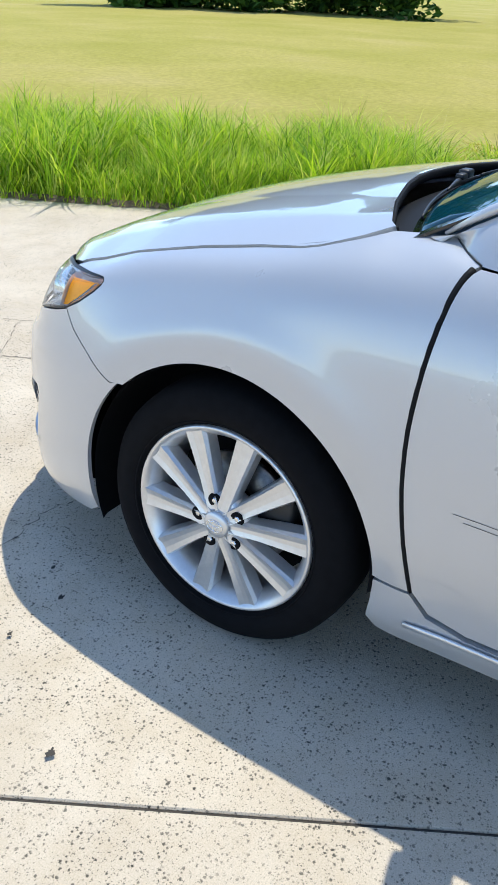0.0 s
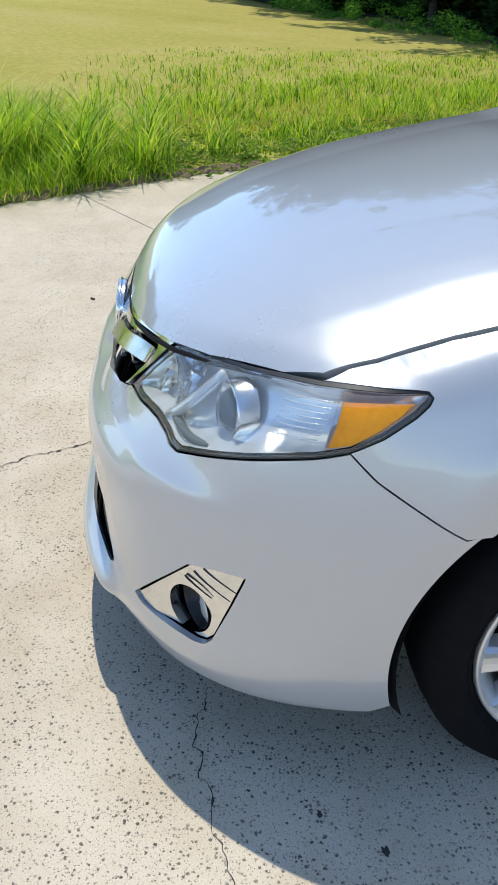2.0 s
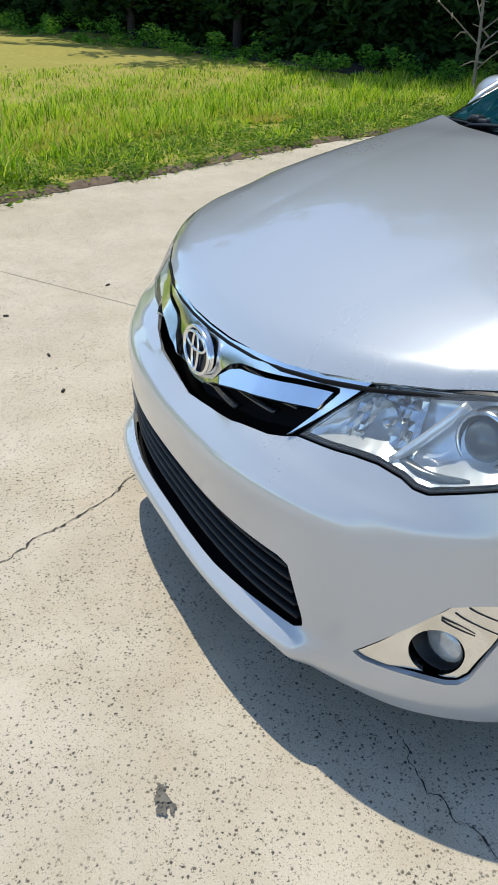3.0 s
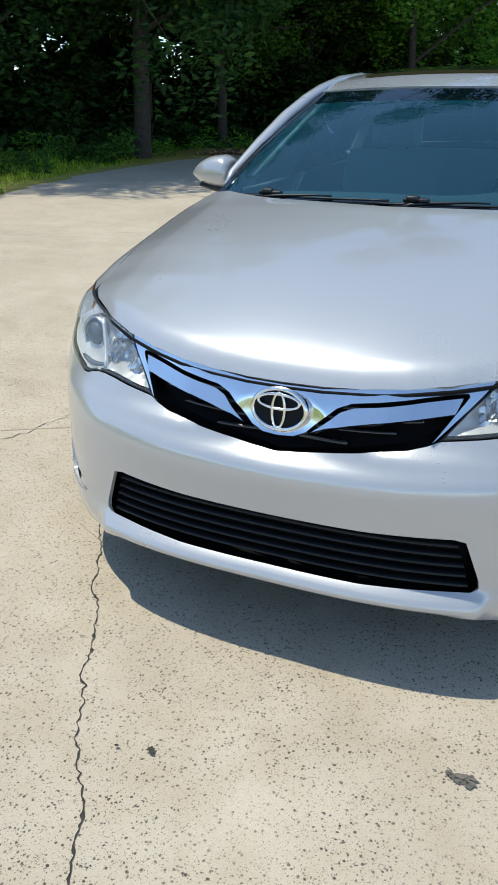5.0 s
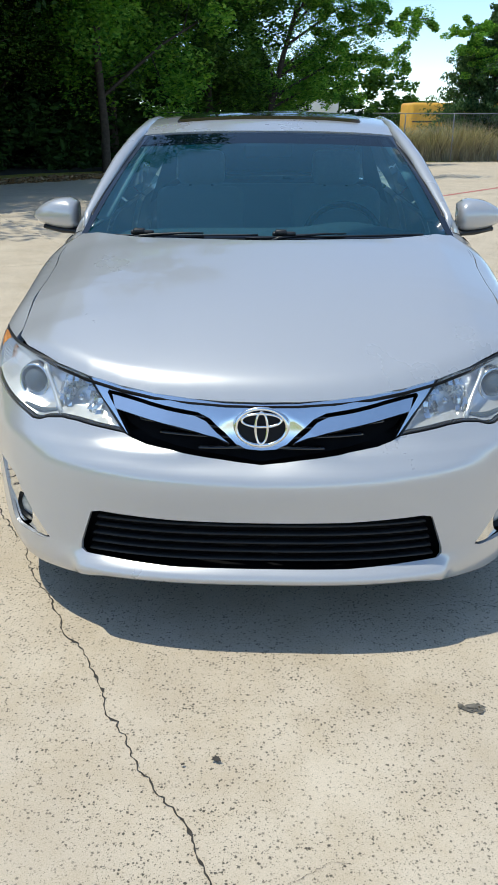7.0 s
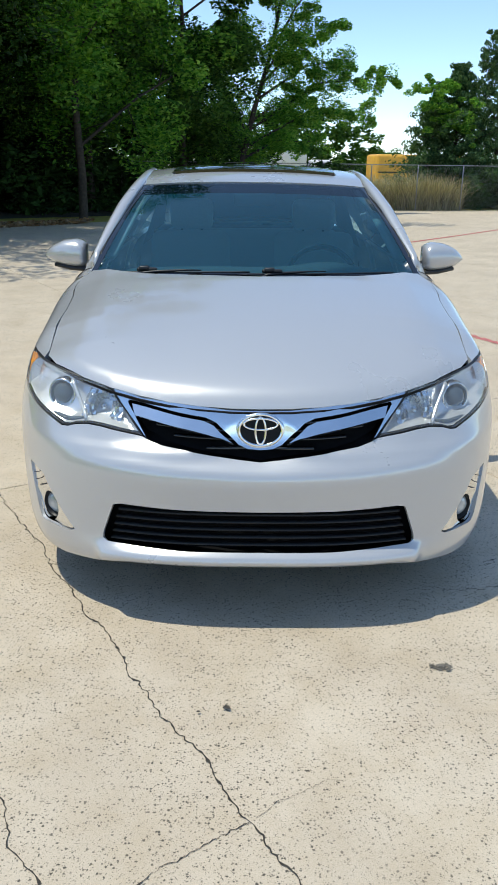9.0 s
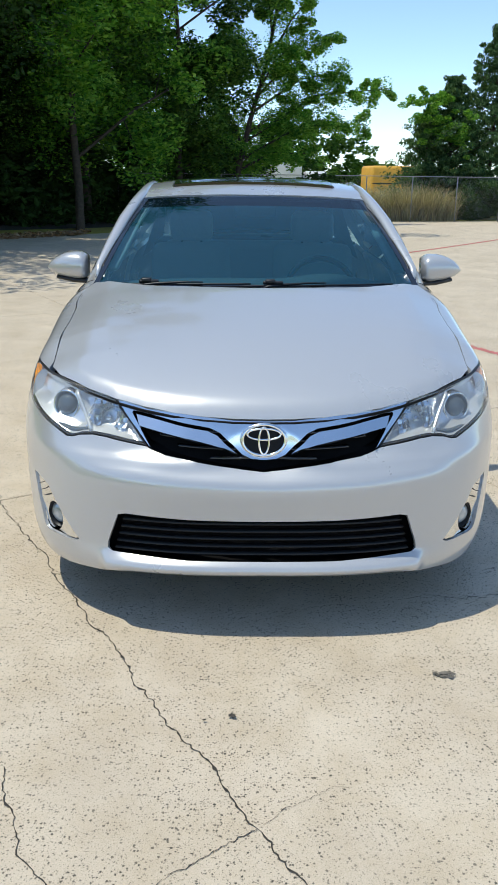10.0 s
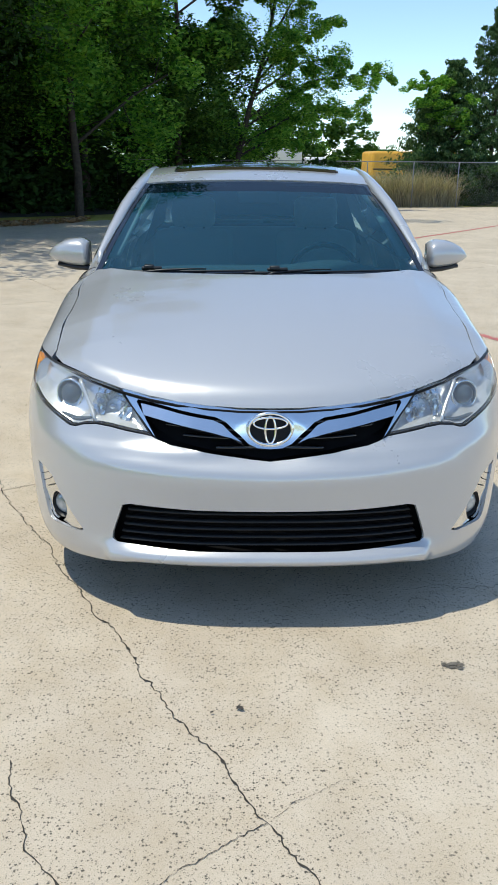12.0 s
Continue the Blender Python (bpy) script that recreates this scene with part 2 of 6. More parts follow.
# ---- mesh helpers ----
def pchip(xk, yk, x):
    xk, yk, x = np.asarray(xk, float), np.asarray(yk, float), np.asarray(x, float)
    h, d = np.diff(xk), np.diff(yk) / np.diff(xk)
    m = np.zeros_like(yk)
    for i in range(1, len(xk) - 1):
        if d[i - 1] * d[i] > 0:
            w1, w2 = 2 * h[i] + h[i - 1], h[i] + 2 * h[i - 1]
            m[i] = (w1 + w2) / (w1 / d[i - 1] + w2 / d[i])
    m[0], m[-1] = d[0], d[-1]
    i = np.clip(np.searchsorted(xk, x) - 1, 0, len(h) - 1)
    t = (x - xk[i]) / h[i]
    inside = ((2 * t**3 - 3 * t**2 + 1) * yk[i] + (t**3 - 2 * t**2 + t) * h[i] * m[i] + (3 * t**2 - 2 * t**3) * yk[i + 1] + (t**3 - t**2) * h[i] * m[i + 1])
    return np.where(x < xk[0], yk[0] + m[0] * (x - xk[0]), np.where(x > xk[-1], yk[-1] + m[-1] * (x - xk[-1]), inside))


def mesh_part(name, verts, faces, mat, parent=None, label="", smooth=True, flip_x=False):
    """One mesh object from plain verts and faces, under a parent."""
    if flip_x:
        verts = [(-v[0], v[1], v[2]) for v in verts]
        faces = [tuple(reversed(f)) for f in faces]
    me = bpy.data.meshes.new(name)
    me.from_pydata([tuple(map(float, v)) for v in verts], [], [tuple(map(int, f)) for f in faces])
    me.materials.append(mat)
    if smooth:
        me.polygons.foreach_set("use_smooth", [True] * len(me.polygons))
    me.update()
    ob = new(name, me)
    if parent is not None:
        ob.parent = parent
    if label:
        tagged(ob, label)
    return ob


def part(name, bm, mat, parent=None, label="", smooth=True):
    me = bpy.data.meshes.new(name)
    bm.to_mesh(me)
    bm.free()
    me.materials.append(mat)
    if smooth:
        me.polygons.foreach_set("use_smooth", [True] * len(me.polygons))
    ob = new(name, me)
    if parent is not None:
        ob.parent = parent
    if label:
        tagged(ob, label)
    return ob


def thing(name, label, category, at=(0, 0, 0), group="", kind=""):
    ob = new(name)
    ob.location = at
    ob.empty_display_size = 0.2
    return tagged(ob, label, category, group, kind)


def inside(poly, pts):
    """Which points lie in a polygon."""
    x, y = pts[:, 0], pts[:, 1]
    px, py = poly[:, 0], poly[:, 1]
    res = np.zeros(len(pts), bool)
    j = len(poly) - 1
    for i in range(len(poly)):
        cut = ((py[i] > y) != (py[j] > y)) & (x < (px[j] - px[i]) * (y - py[i]) / (py[j] - py[i] + 1e-12) + px[i])
        res ^= cut
        j = i
    return res


def densify(poly, step):
    out = []
    for a, b in zip(poly, list(poly[1:]) + [poly[0]]):
        a, b = np.array(a, float), np.array(b, float)
        k = max(1, int(math.ceil(np.linalg.norm(b - a) / step)))
        out += [a + (b - a) * i / k for i in range(k)]
    return np.array(out)


def shrink(poly, g):
    """A closed outline moved inwards by g."""
    area = 0.5 * np.sum(poly[:, 0] * np.roll(poly[:, 1], -1) - np.roll(poly[:, 0], -1) * poly[:, 1])
    t = np.roll(poly, -1, 0) - np.roll(poly, 1, 0)
    t /= np.linalg.norm(t, axis=1)[:, None] + 1e-9
    nrm = np.stack([-t[:, 1], t[:, 0]], 1) * (1 if area > 0 else -1)
    return poly + nrm * g


def sheet(name, surf, outer, mat, parent, holes=(), step=(0.02, 0.02), gap=0.0022, depth=0.02, label="", out=None, flip_x=False, raise_by=0.0):
    """A body panel: the outline, in the coordinates of the surface, meshed, mapped on it, and turned in at its edges."""
    st = min(step)
    loops = [shrink(densify(outer, st), gap)] + [shrink(densify(h, st), -gap) for h in holes]
    pts, edges = [], []
    for lp in loops:
        n0 = len(pts)
        pts += list(lp)
        edges += [(n0 + i, n0 + (i + 1) % len(lp)) for i in range(len(lp))]
    nb = len(pts)
    lo, hi = loops[0].min(0), loops[0].max(0)
    gx, gy = np.meshgrid(np.arange(lo[0] + st / 3, hi[0], step[0]), np.arange(lo[1] + st / 3, hi[1], step[1]))
    grid = np.stack([gx.ravel(), gy.ravel()], 1)
    ok = inside(loops[0], grid)
    for h in loops[1:]:
        ok &= ~inside(h, grid)
    grid = grid[ok]
    bnd = np.array(pts)
    if len(grid):
        keep = np.ones(len(grid), bool)
        for i in range(0, len(grid), 2000):
            dd = ((grid[i : i + 2000, None] - bnd[None]) ** 2).sum(-1).min(1)
            keep[i : i + 2000] = dd > (0.45 * st) ** 2
        grid = grid[keep]
    allp = np.concatenate([bnd, grid]) if len(grid) else bnd
    from mathutils.geometry import delaunay_2d_cdt
    v2, _, faces, *_ = delaunay_2d_cdt([Vector(p) for p in allp], edges, [], 0, 1e-7)
    v2 = np.array([tuple(v) for v in v2])
    cen = np.array([v2[list(f)].mean(0) for f in faces])
    ok = inside(loops[0], cen)
    for h in loops[1:]:
        ok &= ~inside(h, cen)
    faces = [tuple(f) for f, k in zip(faces, ok) if k]
    p3 = surf(v2[:, 0], v2[:, 1])
    ref = np.array(out if out is not None else (0, 1.3, 0.45))
    nrm = np.zeros_like(p3)
    for f in faces:
        a, b, c = p3[f[0]], p3[f[1]], p3[f[2]]
        nrm[list(f)] += np.cross(b - a, c - a)
    f0 = np.array([p3[list(f)].mean(0) for f in faces])
    fn = np.array([np.cross(p3[f[1]] - p3[f[0]], p3[f[2]] - p3[f[0]]) for f in faces])
    if ((f0 - ref) * fn).sum() < 0:
        faces = [tuple(reversed(f)) for f in faces]
        nrm = -nrm
    nrm /= np.linalg.norm(nrm, axis=1)[:, None] + 1e-12
    p3 = p3 + nrm * raise_by
    # turned-in edges
    count = {}
    for f in faces:
        for a, b in zip(f, f[1:] + f[:1]):
            count[(a, b)] = count.get((a, b), 0) + 1
    rim = [(a, b) for (a, b) in count if (b, a) not in count]
    verts = [tuple(p) for p in p3]
    if depth:
        ids = {}
        for a, b in rim:
            for k in (a, b):
                if k not in ids:
                    ids[k] = len(verts)
                    verts.append(tuple(p3[k] - nrm[k] * 0.0005))
                    verts.append(tuple(p3[k] - nrm[k] * depth))
        for a, b in rim:
            ia, ib = ids[a], ids[b]
            faces.append((ib, ia, ia + 1, ib + 1))
    return mesh_part(name, verts, faces, mat, parent, label, True, flip_x)


def sweep(name, pts, radii, mat, parent, sides=10, label="", flip_x=False, up=(0, 0, 1), caps=True):
    """A tube along points; radii: one (across, along up) pair for each point or one for all."""
    pts = [Vector(p) for p in pts]
    if isinstance(radii[0], (int, float)):
        radii = [radii] * len(pts)
    verts, faces = [], []
    for i, p in enumerate(pts):
        t = (pts[min(i + 1, len(pts) - 1)] - pts[max(i - 1, 0)]).normalized()
        a = t.cross(Vector(up)).normalized()
        b = a.cross(t).normalized()
        for k in range(sides):
            w = 2 * math.pi * k / sides
            verts.append(p + a * (radii[i][0] * math.cos(w)) + b * (radii[i][1] * math.sin(w)))
    for i in range(len(pts) - 1):
        for k in range(sides):
            k2 = (k + 1) % sides
            faces.append((i * sides + k, i * sides + k2, (i + 1) * sides + k2, (i + 1) * sides + k))
    if caps:
        faces.append(tuple(range(sides - 1, -1, -1)))
        faces.append(tuple((len(pts) - 1) * sides + k for k in range(sides)))
    return mesh_part(name, verts, faces, mat, parent, label, True, flip_x)


def box_bm(sx, sy, sz, at=(0, 0, 0), bevel=0.0, seg=2):
    bm = bmesh.new()
    bmesh.ops.create_cube(bm, size=1.0, matrix=Matrix.Translation(at) @ Matrix.Diagonal((sx, sy, sz, 1)))
    if bevel:
        bmesh.ops.bevel(bm, geom=list(bm.edges), offset=bevel, segments=seg, affect="EDGES", profile=0.5)
    return bm


def lathe(profile, n, axis="x"):
    """Verts and faces of a profile of (along, radius) turned about the x axis."""
    verts, faces = [], []
    for a, r in profile:
        for k in range(n):
            w = 2 * math.pi * k / n
            verts.append((a, r * math.cos(w), r * math.sin(w)))
    for i in range(len(profile) - 1):
        for k in range(n):
            k2 = (k + 1) % n
            faces.append((i * n + k, i * n + k2, (i + 1) * n + k2, (i + 1) * n + k))
    return verts, faces


# ---- the car's skin ----
WID, NEXP, YB, LF, YR, LR = 0.91, 2.7, -0.25, 0.72, 3.05, 0.80
th = np.linspace(0, math.pi / 2, 700) ** 1.0
fr = np.stack([WID * np.sin(th) ** (2 / NEXP), YB - LF * np.cos(th) ** (2 / NEXP)], 1)
sd = np.stack([np.full(400, WID), np.linspace(YB, YR, 402)[1:-1]], 1)
rr = np.stack([WID * np.cos(th) ** (2 / 3.2), YR + LR * np.sin(th) ** (2 / 3.2)], 1)
plan = np.concatenate([fr, sd, rr])
arc = np.r_[0, np.cumsum(np.linalg.norm(np.diff(plan, axis=0), axis=1))]
SMAX = arc[-1]
SG = np.arange(0, SMAX + 0.005, 0.01)
BX, BY = np.interp(SG, arc, plan[:, 0]), np.interp(SG, arc, plan[:, 1])
tx, ty = np.gradient(BX), np.gradient(BY)
tl = np.hypot(tx, ty)
NX, NY = ty / tl, -tx / tl
NX[0] = 0.0
NX, NY = NX / np.hypot(NX, NY), NY / np.hypot(NX, NY)


def sat(x, y):
    """The place along the plan's outline nearest to (x, y)."""
    i = int(np.argmin((plan[:, 0] - x) ** 2 + (plan[:, 1] - y) ** 2))
    best = (1e9, 0.0)
    for j in (max(i - 1, 0), min(i, len(plan) - 2)):
        a, d = plan[j], plan[j + 1] - plan[j]
        t = float(np.clip(((x - a[0]) * d[0] + (y - a[1]) * d[1]) / (d @ d + 1e-15), 0, 1))
        q = a + d * t
        best = min(best, ((q[0] - x) ** 2 + (q[1] - y) ** 2, float(arc[j] + (arc[j + 1] - arc[j]) * t)))
    return best[1]


def pz(*pts):
    """Outline points (along, height) from points in space."""
    return [(sat(x, y), z) for x, y, z in pts]


# each column: its place, the height at which it meets the hood or belt line, and (height, inset) pairs
COLS = [
    (0.0, 0.73, [(0.14, 0.10), (0.20, 0.03), (0.224, -0.012), (0.236, -0.028), (0.248, -0.033), (0.264, -0.020), (0.285, 0.008), (0.42, 0.006), (0.50, 0.001), (0.532, 0.004), (0.562, 0.036), (0.59, 0.075), (0.65, 0.10), (0.72, 0.115), (0.82, 0.20)]),
    (sat(0.30, -1), 0.745, [(0.14, 0.10), (0.20, 0.03), (0.224, -0.014), (0.236, -0.030), (0.248, -0.035), (0.264, -0.022), (0.285, 0.008), (0.42, 0.006), (0.51, 0.001), (0.542, 0.005), (0.578, 0.036), (0.615, 0.078), (0.65, 0.105), (0.74, 0.125), (0.84, 0.22)]),
    (sat(0.43, -0.95), 0.765, [(0.14, 0.10), (0.20, 0.03), (0.222, -0.013), (0.234, -0.029), (0.246, -0.034), (0.264, -0.021), (0.285, 0.008), (0.42, 0.006), (0.52, 0.003), (0.552, 0.008), (0.592, 0.042), (0.635, 0.090), (0.68, 0.115), (0.75, 0.148), (0.84, 0.23)]),
    (sat(0.525, -0.92), 0.78, [(0.14, 0.10), (0.19, 0.02), (0.212, -0.016), (0.226, -0.026), (0.242, -0.029), (0.264, -0.014), (0.290, 0.006), (0.42, 0.004), (0.52, 0.004), (0.556, 0.009), (0.595, 0.040), (0.64, 0.078), (0.70, 0.118), (0.77, 0.155), (0.84, 0.23)]),
    (sat(0.562, -0.90), 0.785, [(0.14, 0.08), (0.18, 0.026), (0.21, 0.004), (0.25, -0.002), (0.27, 0.001), (0.29, 0.006), (0.42, 0.004), (0.52, 0.005), (0.558, 0.010), (0.598, 0.040), (0.64, 0.075), (0.70, 0.114), (0.77, 0.152), (0.84, 0.23)]),
    (sat(0.655, -0.85), 0.80, [(0.14, 0.06), (0.18, 0.026), (0.225, 0.010), (0.27, 0.006), (0.40, 0.006), (0.50, 0.008), (0.575, 0.018), (0.61, 0.040), (0.64, 0.066), (0.70, 0.102), (0.77, 0.145), (0.83, 0.22)]),
    (sat(0.80, -0.68), 0.815, [(0.14, 0.06), (0.18, 0.034), (0.23, 0.020), (0.30, 0.016), (0.45, 0.018), (0.56, 0.022), (0.64, 0.036), (0.70, 0.055), (0.77, 0.092), (0.80, 0.120), (0.83, 0.18)]),
    (sat(0.89, -0.50), 0.840, [(0.14, 0.08), (0.20, 0.03), (0.30, 0.012), (0.50, 0.006), (0.62, 0.012), (0.727, 0.036), (0.79, 0.054), (0.812, 0.070), (0.828, 0.098), (0.840, 0.128), (0.85, 0.17)]),
    (sat(0.91, -0.30), 0.893, [(0.14, 0.07), (0.20, 0.03), (0.28, 0.008), (0.50, 0.0), (0.62, 0.003), (0.72, 0.018), (0.80, 0.043), (0.845, 0.062), (0.868, 0.080), (0.882, 0.100), (0.893, 0.128), (0.903, 0.17)]),
    (sat(0.91, 0.10), 0.975, [(0.14, 0.08), (0.20, 0.05), (0.27, 0.022), (0.36, 0.012), (0.50, 0.0), (0.65, 0.0), (0.76, 0.010), (0.85, 0.026), (0.91, 0.046), (0.945, 0.068), (0.963, 0.094), (0.975, 0.125), (0.985, 0.17)]),
    (sat(0.91, 0.27), 1.020, [(0.14, 0.085), (0.20, 0.055), (0.26, 0.029), (0.36, 0.018), (0.50, 0.003), (0.65, 0.0), (0.78, 0.011), (0.88, 0.030), (0.94, 0.052), (0.975, 0.080), (1.0, 0.118), (1.02, 0.158), (1.03, 0.186), (1.04, 0.22)]),
    (sat(0.91, 0.45), 1.025, [(0.14, 0.09), (0.20, 0.06), (0.25, 0.036), (0.35, 0.024), (0.50, 0.006), (0.65, 0.0), (0.80, 0.012), (0.90, 0.033), (0.96, 0.056), (1.0, 0.090), (1.025, 0.130), (1.04, 0.18)]),
    (sat(0.91, 0.90), 1.04, [(0.14, 0.09), (0.20, 0.06), (0.25, 0.036), (0.35, 0.024), (0.50, 0.006), (0.65, 0.0), (0.80, 0.012), (0.90, 0.035), (0.96, 0.062), (1.0, 0.088), (1.04, 0.13)]),
    (sat(0.91, 2.40), 1.06, [(0.14, 0.09), (0.20, 0.06), (0.25, 0.036), (0.35, 0.022), (0.50, 0.004), (0.65, 0.0), (0.82, 0.010), (0.92, 0.035), (0.98, 0.062), (1.02, 0.090), (1.07, 0.14)]),
    (sat(0.91, 3.00), 1.07, [(0.14, 0.08), (0.20, 0.05), (0.30, 0.008), (0.50, 0.0), (0.70, 0.002), (0.85, 0.018), (0.95, 0.045), (1.02, 0.085), (1.06, 0.13), (1.10, 0.2)]),
    (sat(0.80, 3.75), 1.07, [(0.14, 0.10), (0.20, 0.06), (0.30, 0.010), (0.50, 0.0), (0.65, 0.012), (0.85, 0.05), (0.98, 0.085), (1.05, 0.13), (1.10, 0.2)]),
    (SMAX, 1.08, [(0.14, 0.10), (0.20, 0.06), (0.30, 0.010), (0.50, 0.0), (0.62, 0.02), (0.70, 0.06), (0.90, 0.08), (1.03, 0.09), (1.08, 0.13), (1.12, 0.2)]),
]
cs = np.array([c[0] for c in COLS])
ZH = pchip(cs, [c[1] for c in COLS], SG)


def warp(z, zh):
    """Heights above 0.60 m, counted so that the hood line lies at 1.1 all along the body."""
    return np.where(z < 0.60, z, 0.60 + (z - 0.60) / (zh - 0.60) * 0.5)


ZG = np.arange(0.10, 1.50, 0.005)
cols = np.array([pchip(warp(np.array(c)[:, 0], zh), np.array(c)[:, 1], ZG) for _, zh, c in COLS])
DG = np.stack([pchip(cs, cols[:, j], SG) for j in range(len(ZG))], 1)


def blurred(a, sigma, axis):
    r = int(3 * sigma) + 1
    k = np.exp(-0.5 * (np.arange(-r, r + 1) / sigma) ** 2)
    k /= k.sum()
    pad = [(0, 0), (0, 0)]
    pad[axis] = (r, r)
    mode = "reflect" if axis == 0 else "edge"
    b = np.pad(a, pad, mode=mode)
    return np.apply_along_axis(lambda v: np.convolve(v, k, "valid"), axis, b)


soft_, crisp_ = blurred(blurred(DG, 2.6, 0), 1.2, 1), blurred(blurred(DG, 0.9, 0), 0.9, 1)
low_ = np.clip((0.33 - ZG) / 0.06, 0, 1)[None]
DG = crisp_ * low_ + soft_ * (1 - low_)


def skin(s, z, lift=0.0):
    """The body's outer skin at places along the outline (negative: the right-hand side) and heights."""
    s, z = np.asarray(s, float), np.asarray(z, float)
    a, sg = np.abs(s), np.where(s < 0, -1.0, 1.0)
    fi = np.clip(a / 0.01, 0, len(SG) - 1.001)
    fj = np.clip((warp(z, np.interp(a, SG, ZH)) - ZG[0]) / 0.005, 0, len(ZG) - 1.001)
    i, j = fi.astype(int), fj.astype(int)
    u, v = fi - i, fj - j
    d = (DG[i, j] * (1 - u) + DG[i + 1, j] * u) * (1 - v) + (DG[i, j + 1] * (1 - u) + DG[i + 1, j + 1] * u) * v - lift
    bx, by = BX[i] * (1 - u) + BX[i + 1] * u, BY[i] * (1 - u) + BY[i + 1] * u
    nx, ny = NX[i] * (1 - u) + NX[i + 1] * u, NY[i] * (1 - u) + NY[i + 1] * u
    for y0 in (0.0, 2.775):
        r = np.hypot(by - y0, z - 0.335)
        d = d - 0.0065 * np.exp(-(((r - 0.455) / 0.052) ** 2)) * np.clip((by + 0.52) / 0.2, 0, 1)
    return np.stack([sg * (bx - nx * d), by - ny * d, z], -1)


def skin_at(x, y, z, lift=0.0):
    return Vector(skin(math.copysign(sat(abs(x), y), x), z, lift))


def mirrored(right_half):
    """A whole outline from its half with s >= 0, from the top middle to the bottom middle."""
    return list(right_half) + [(-s, z) for s, z in reversed(right_half) if abs(s) > 1e-6]


def arch(y0, zc, r, a0, a1, n=40):
    """An arc of a wheel opening, in outline coordinates."""
    res = []
    for k in range(n + 1):
        w = radians(a0 + (a1 - a0) * k / n)
        res.append((sat(WID, y0 + r * math.cos(w)) if y0 + r * math.cos(w) > YB else sat(0.905, y0 + r * math.cos(w)), zc + r * math.sin(w)))
    return res


car = thing("car", "silver mid-size sedan parked on the concrete, clean metallic paint", "car")

SEAMLOW = (0.908, -0.310, 0.612)
ARC_R, ARC_Z = 0.388, 0.335
# outline of the headlight: its top from the grille to the tip, and its foot back again
HL_TOP = [(0.410, 0.637), (0.480, 0.704), (0.567, 0.772), (0.625, 0.783), (0.690, 0.788), (0.820, 0.803), (0.955, 0.815), (1.040, 0.821), (1.090, 0.825), (1.150, 0.829), (1.200, 0.833), (1.220, 0.833), (1.227, 0.826)]
HL_FOOT = [(1.222, 0.816), (1.203, 0.798), (1.155, 0.764), (1.104, 0.738), (1.050, 0.722), (0.990, 0.708), (0.879, 0.680), (0.790, 0.656), (0.745, 0.644), (0.715, 0.645), (0.685, 0.654), (0.630, 0.660), (0.570, 0.657), (0.490, 0.647)]

# front bumper
ub = [(0.0, 0.574), (0.066, 0.580), (0.156, 0.592), (0.246, 0.606), (0.335, 0.616), (0.381, 0.627)] + [HL_TOP[0]] + HL_FOOT[:2:-1]
ub += pz((0.87, -0.45, 0.700), SEAMLOW)
ub += arch(0, ARC_Z, ARC_R + 0.01, 134, 196, 20)
ub += pz((0.905, -0.42, 0.200), (0.87, -0.56, 0.180), (0.70, -0.80, 0.178), (0.56, -0.88, 0.194), (0.535, -0.892, 0.200), (0.515, -0.905, 0.218), (0.0, -0.97, 0.224))
LGT, LGB = (0.487, -0.925), (0.532, -0.91)
lg_half = pz((0, -0.97, 0.412), (0.25, -0.96, 0.414), (0.46, -0.93, 0.422), (0.487, -0.925, 0.416), (0.525, -0.91, 0.312), (0.528, -0.91, 0.292), (0.51, -0.91, 0.284), (0.25, -0.96, 0.276), (0, -0.97, 0.276))
fog_out = [(0.655, 0.297), (0.735, 0.376), (0.819, 0.456), (0.876, 0.468), (0.940, 0.474), (0.909, 0.396), (0.870, 0.306), (0.852, 0.288), (0.830, 0.283), (0.765, 0.288), (0.675, 0.290)]
sheet("front_bumper", skin, mirrored(ub), PAINT, car, holes=[mirrored(lg_half), fog_out, [(-s, z) for s, z in fog_out]], step=(0.014, 0.010), depth=0.012, label="silver plastic bumper cover with a lower intake")

# hood: its side edges lie on the skin
hl_s = [(1.040, 0.826), (1.090, 0.838), (1.140, 0.8490), (1.200, 0.8665), (1.269, 0.8868), (1.365, 0.9090), (1.452, 0.9280)] + [(sat(WID, y), z) for y, z in ((0.0, 0.957), (0.10, 0.975), (0.14, 0.985), (0.18, 0.998), (0.22, 1.011), (0.272, 1.029))]
edge = np.array([skin(s, z) for s, z in hl_s])
EY, EX, EZ = edge[:, 1], edge[:, 0], edge[:, 2]
CY = [-0.90, -0.862, -0.82, -0.75, -0.62, -0.45, -0.25, -0.05, 0.065, 0.20, 0.35]
CZ = [0.706, 0.736, 0.766, 0.805, 0.861, 0.917, 0.967, 1.007, 1.026, 1.036, 1.046]
fe = [(0.0, -0.862), (0.10, -0.860), (0.20, -0.852), (0.30, -0.836), (0.40, -0.807), (0.50, -0.762), (0.60, -0.696), (0.67, -0.631), (0.722, -0.582)]
FX, FY = [p[0] for p in fe] + [0.80], [p[1] for p in fe] + [-0.49]


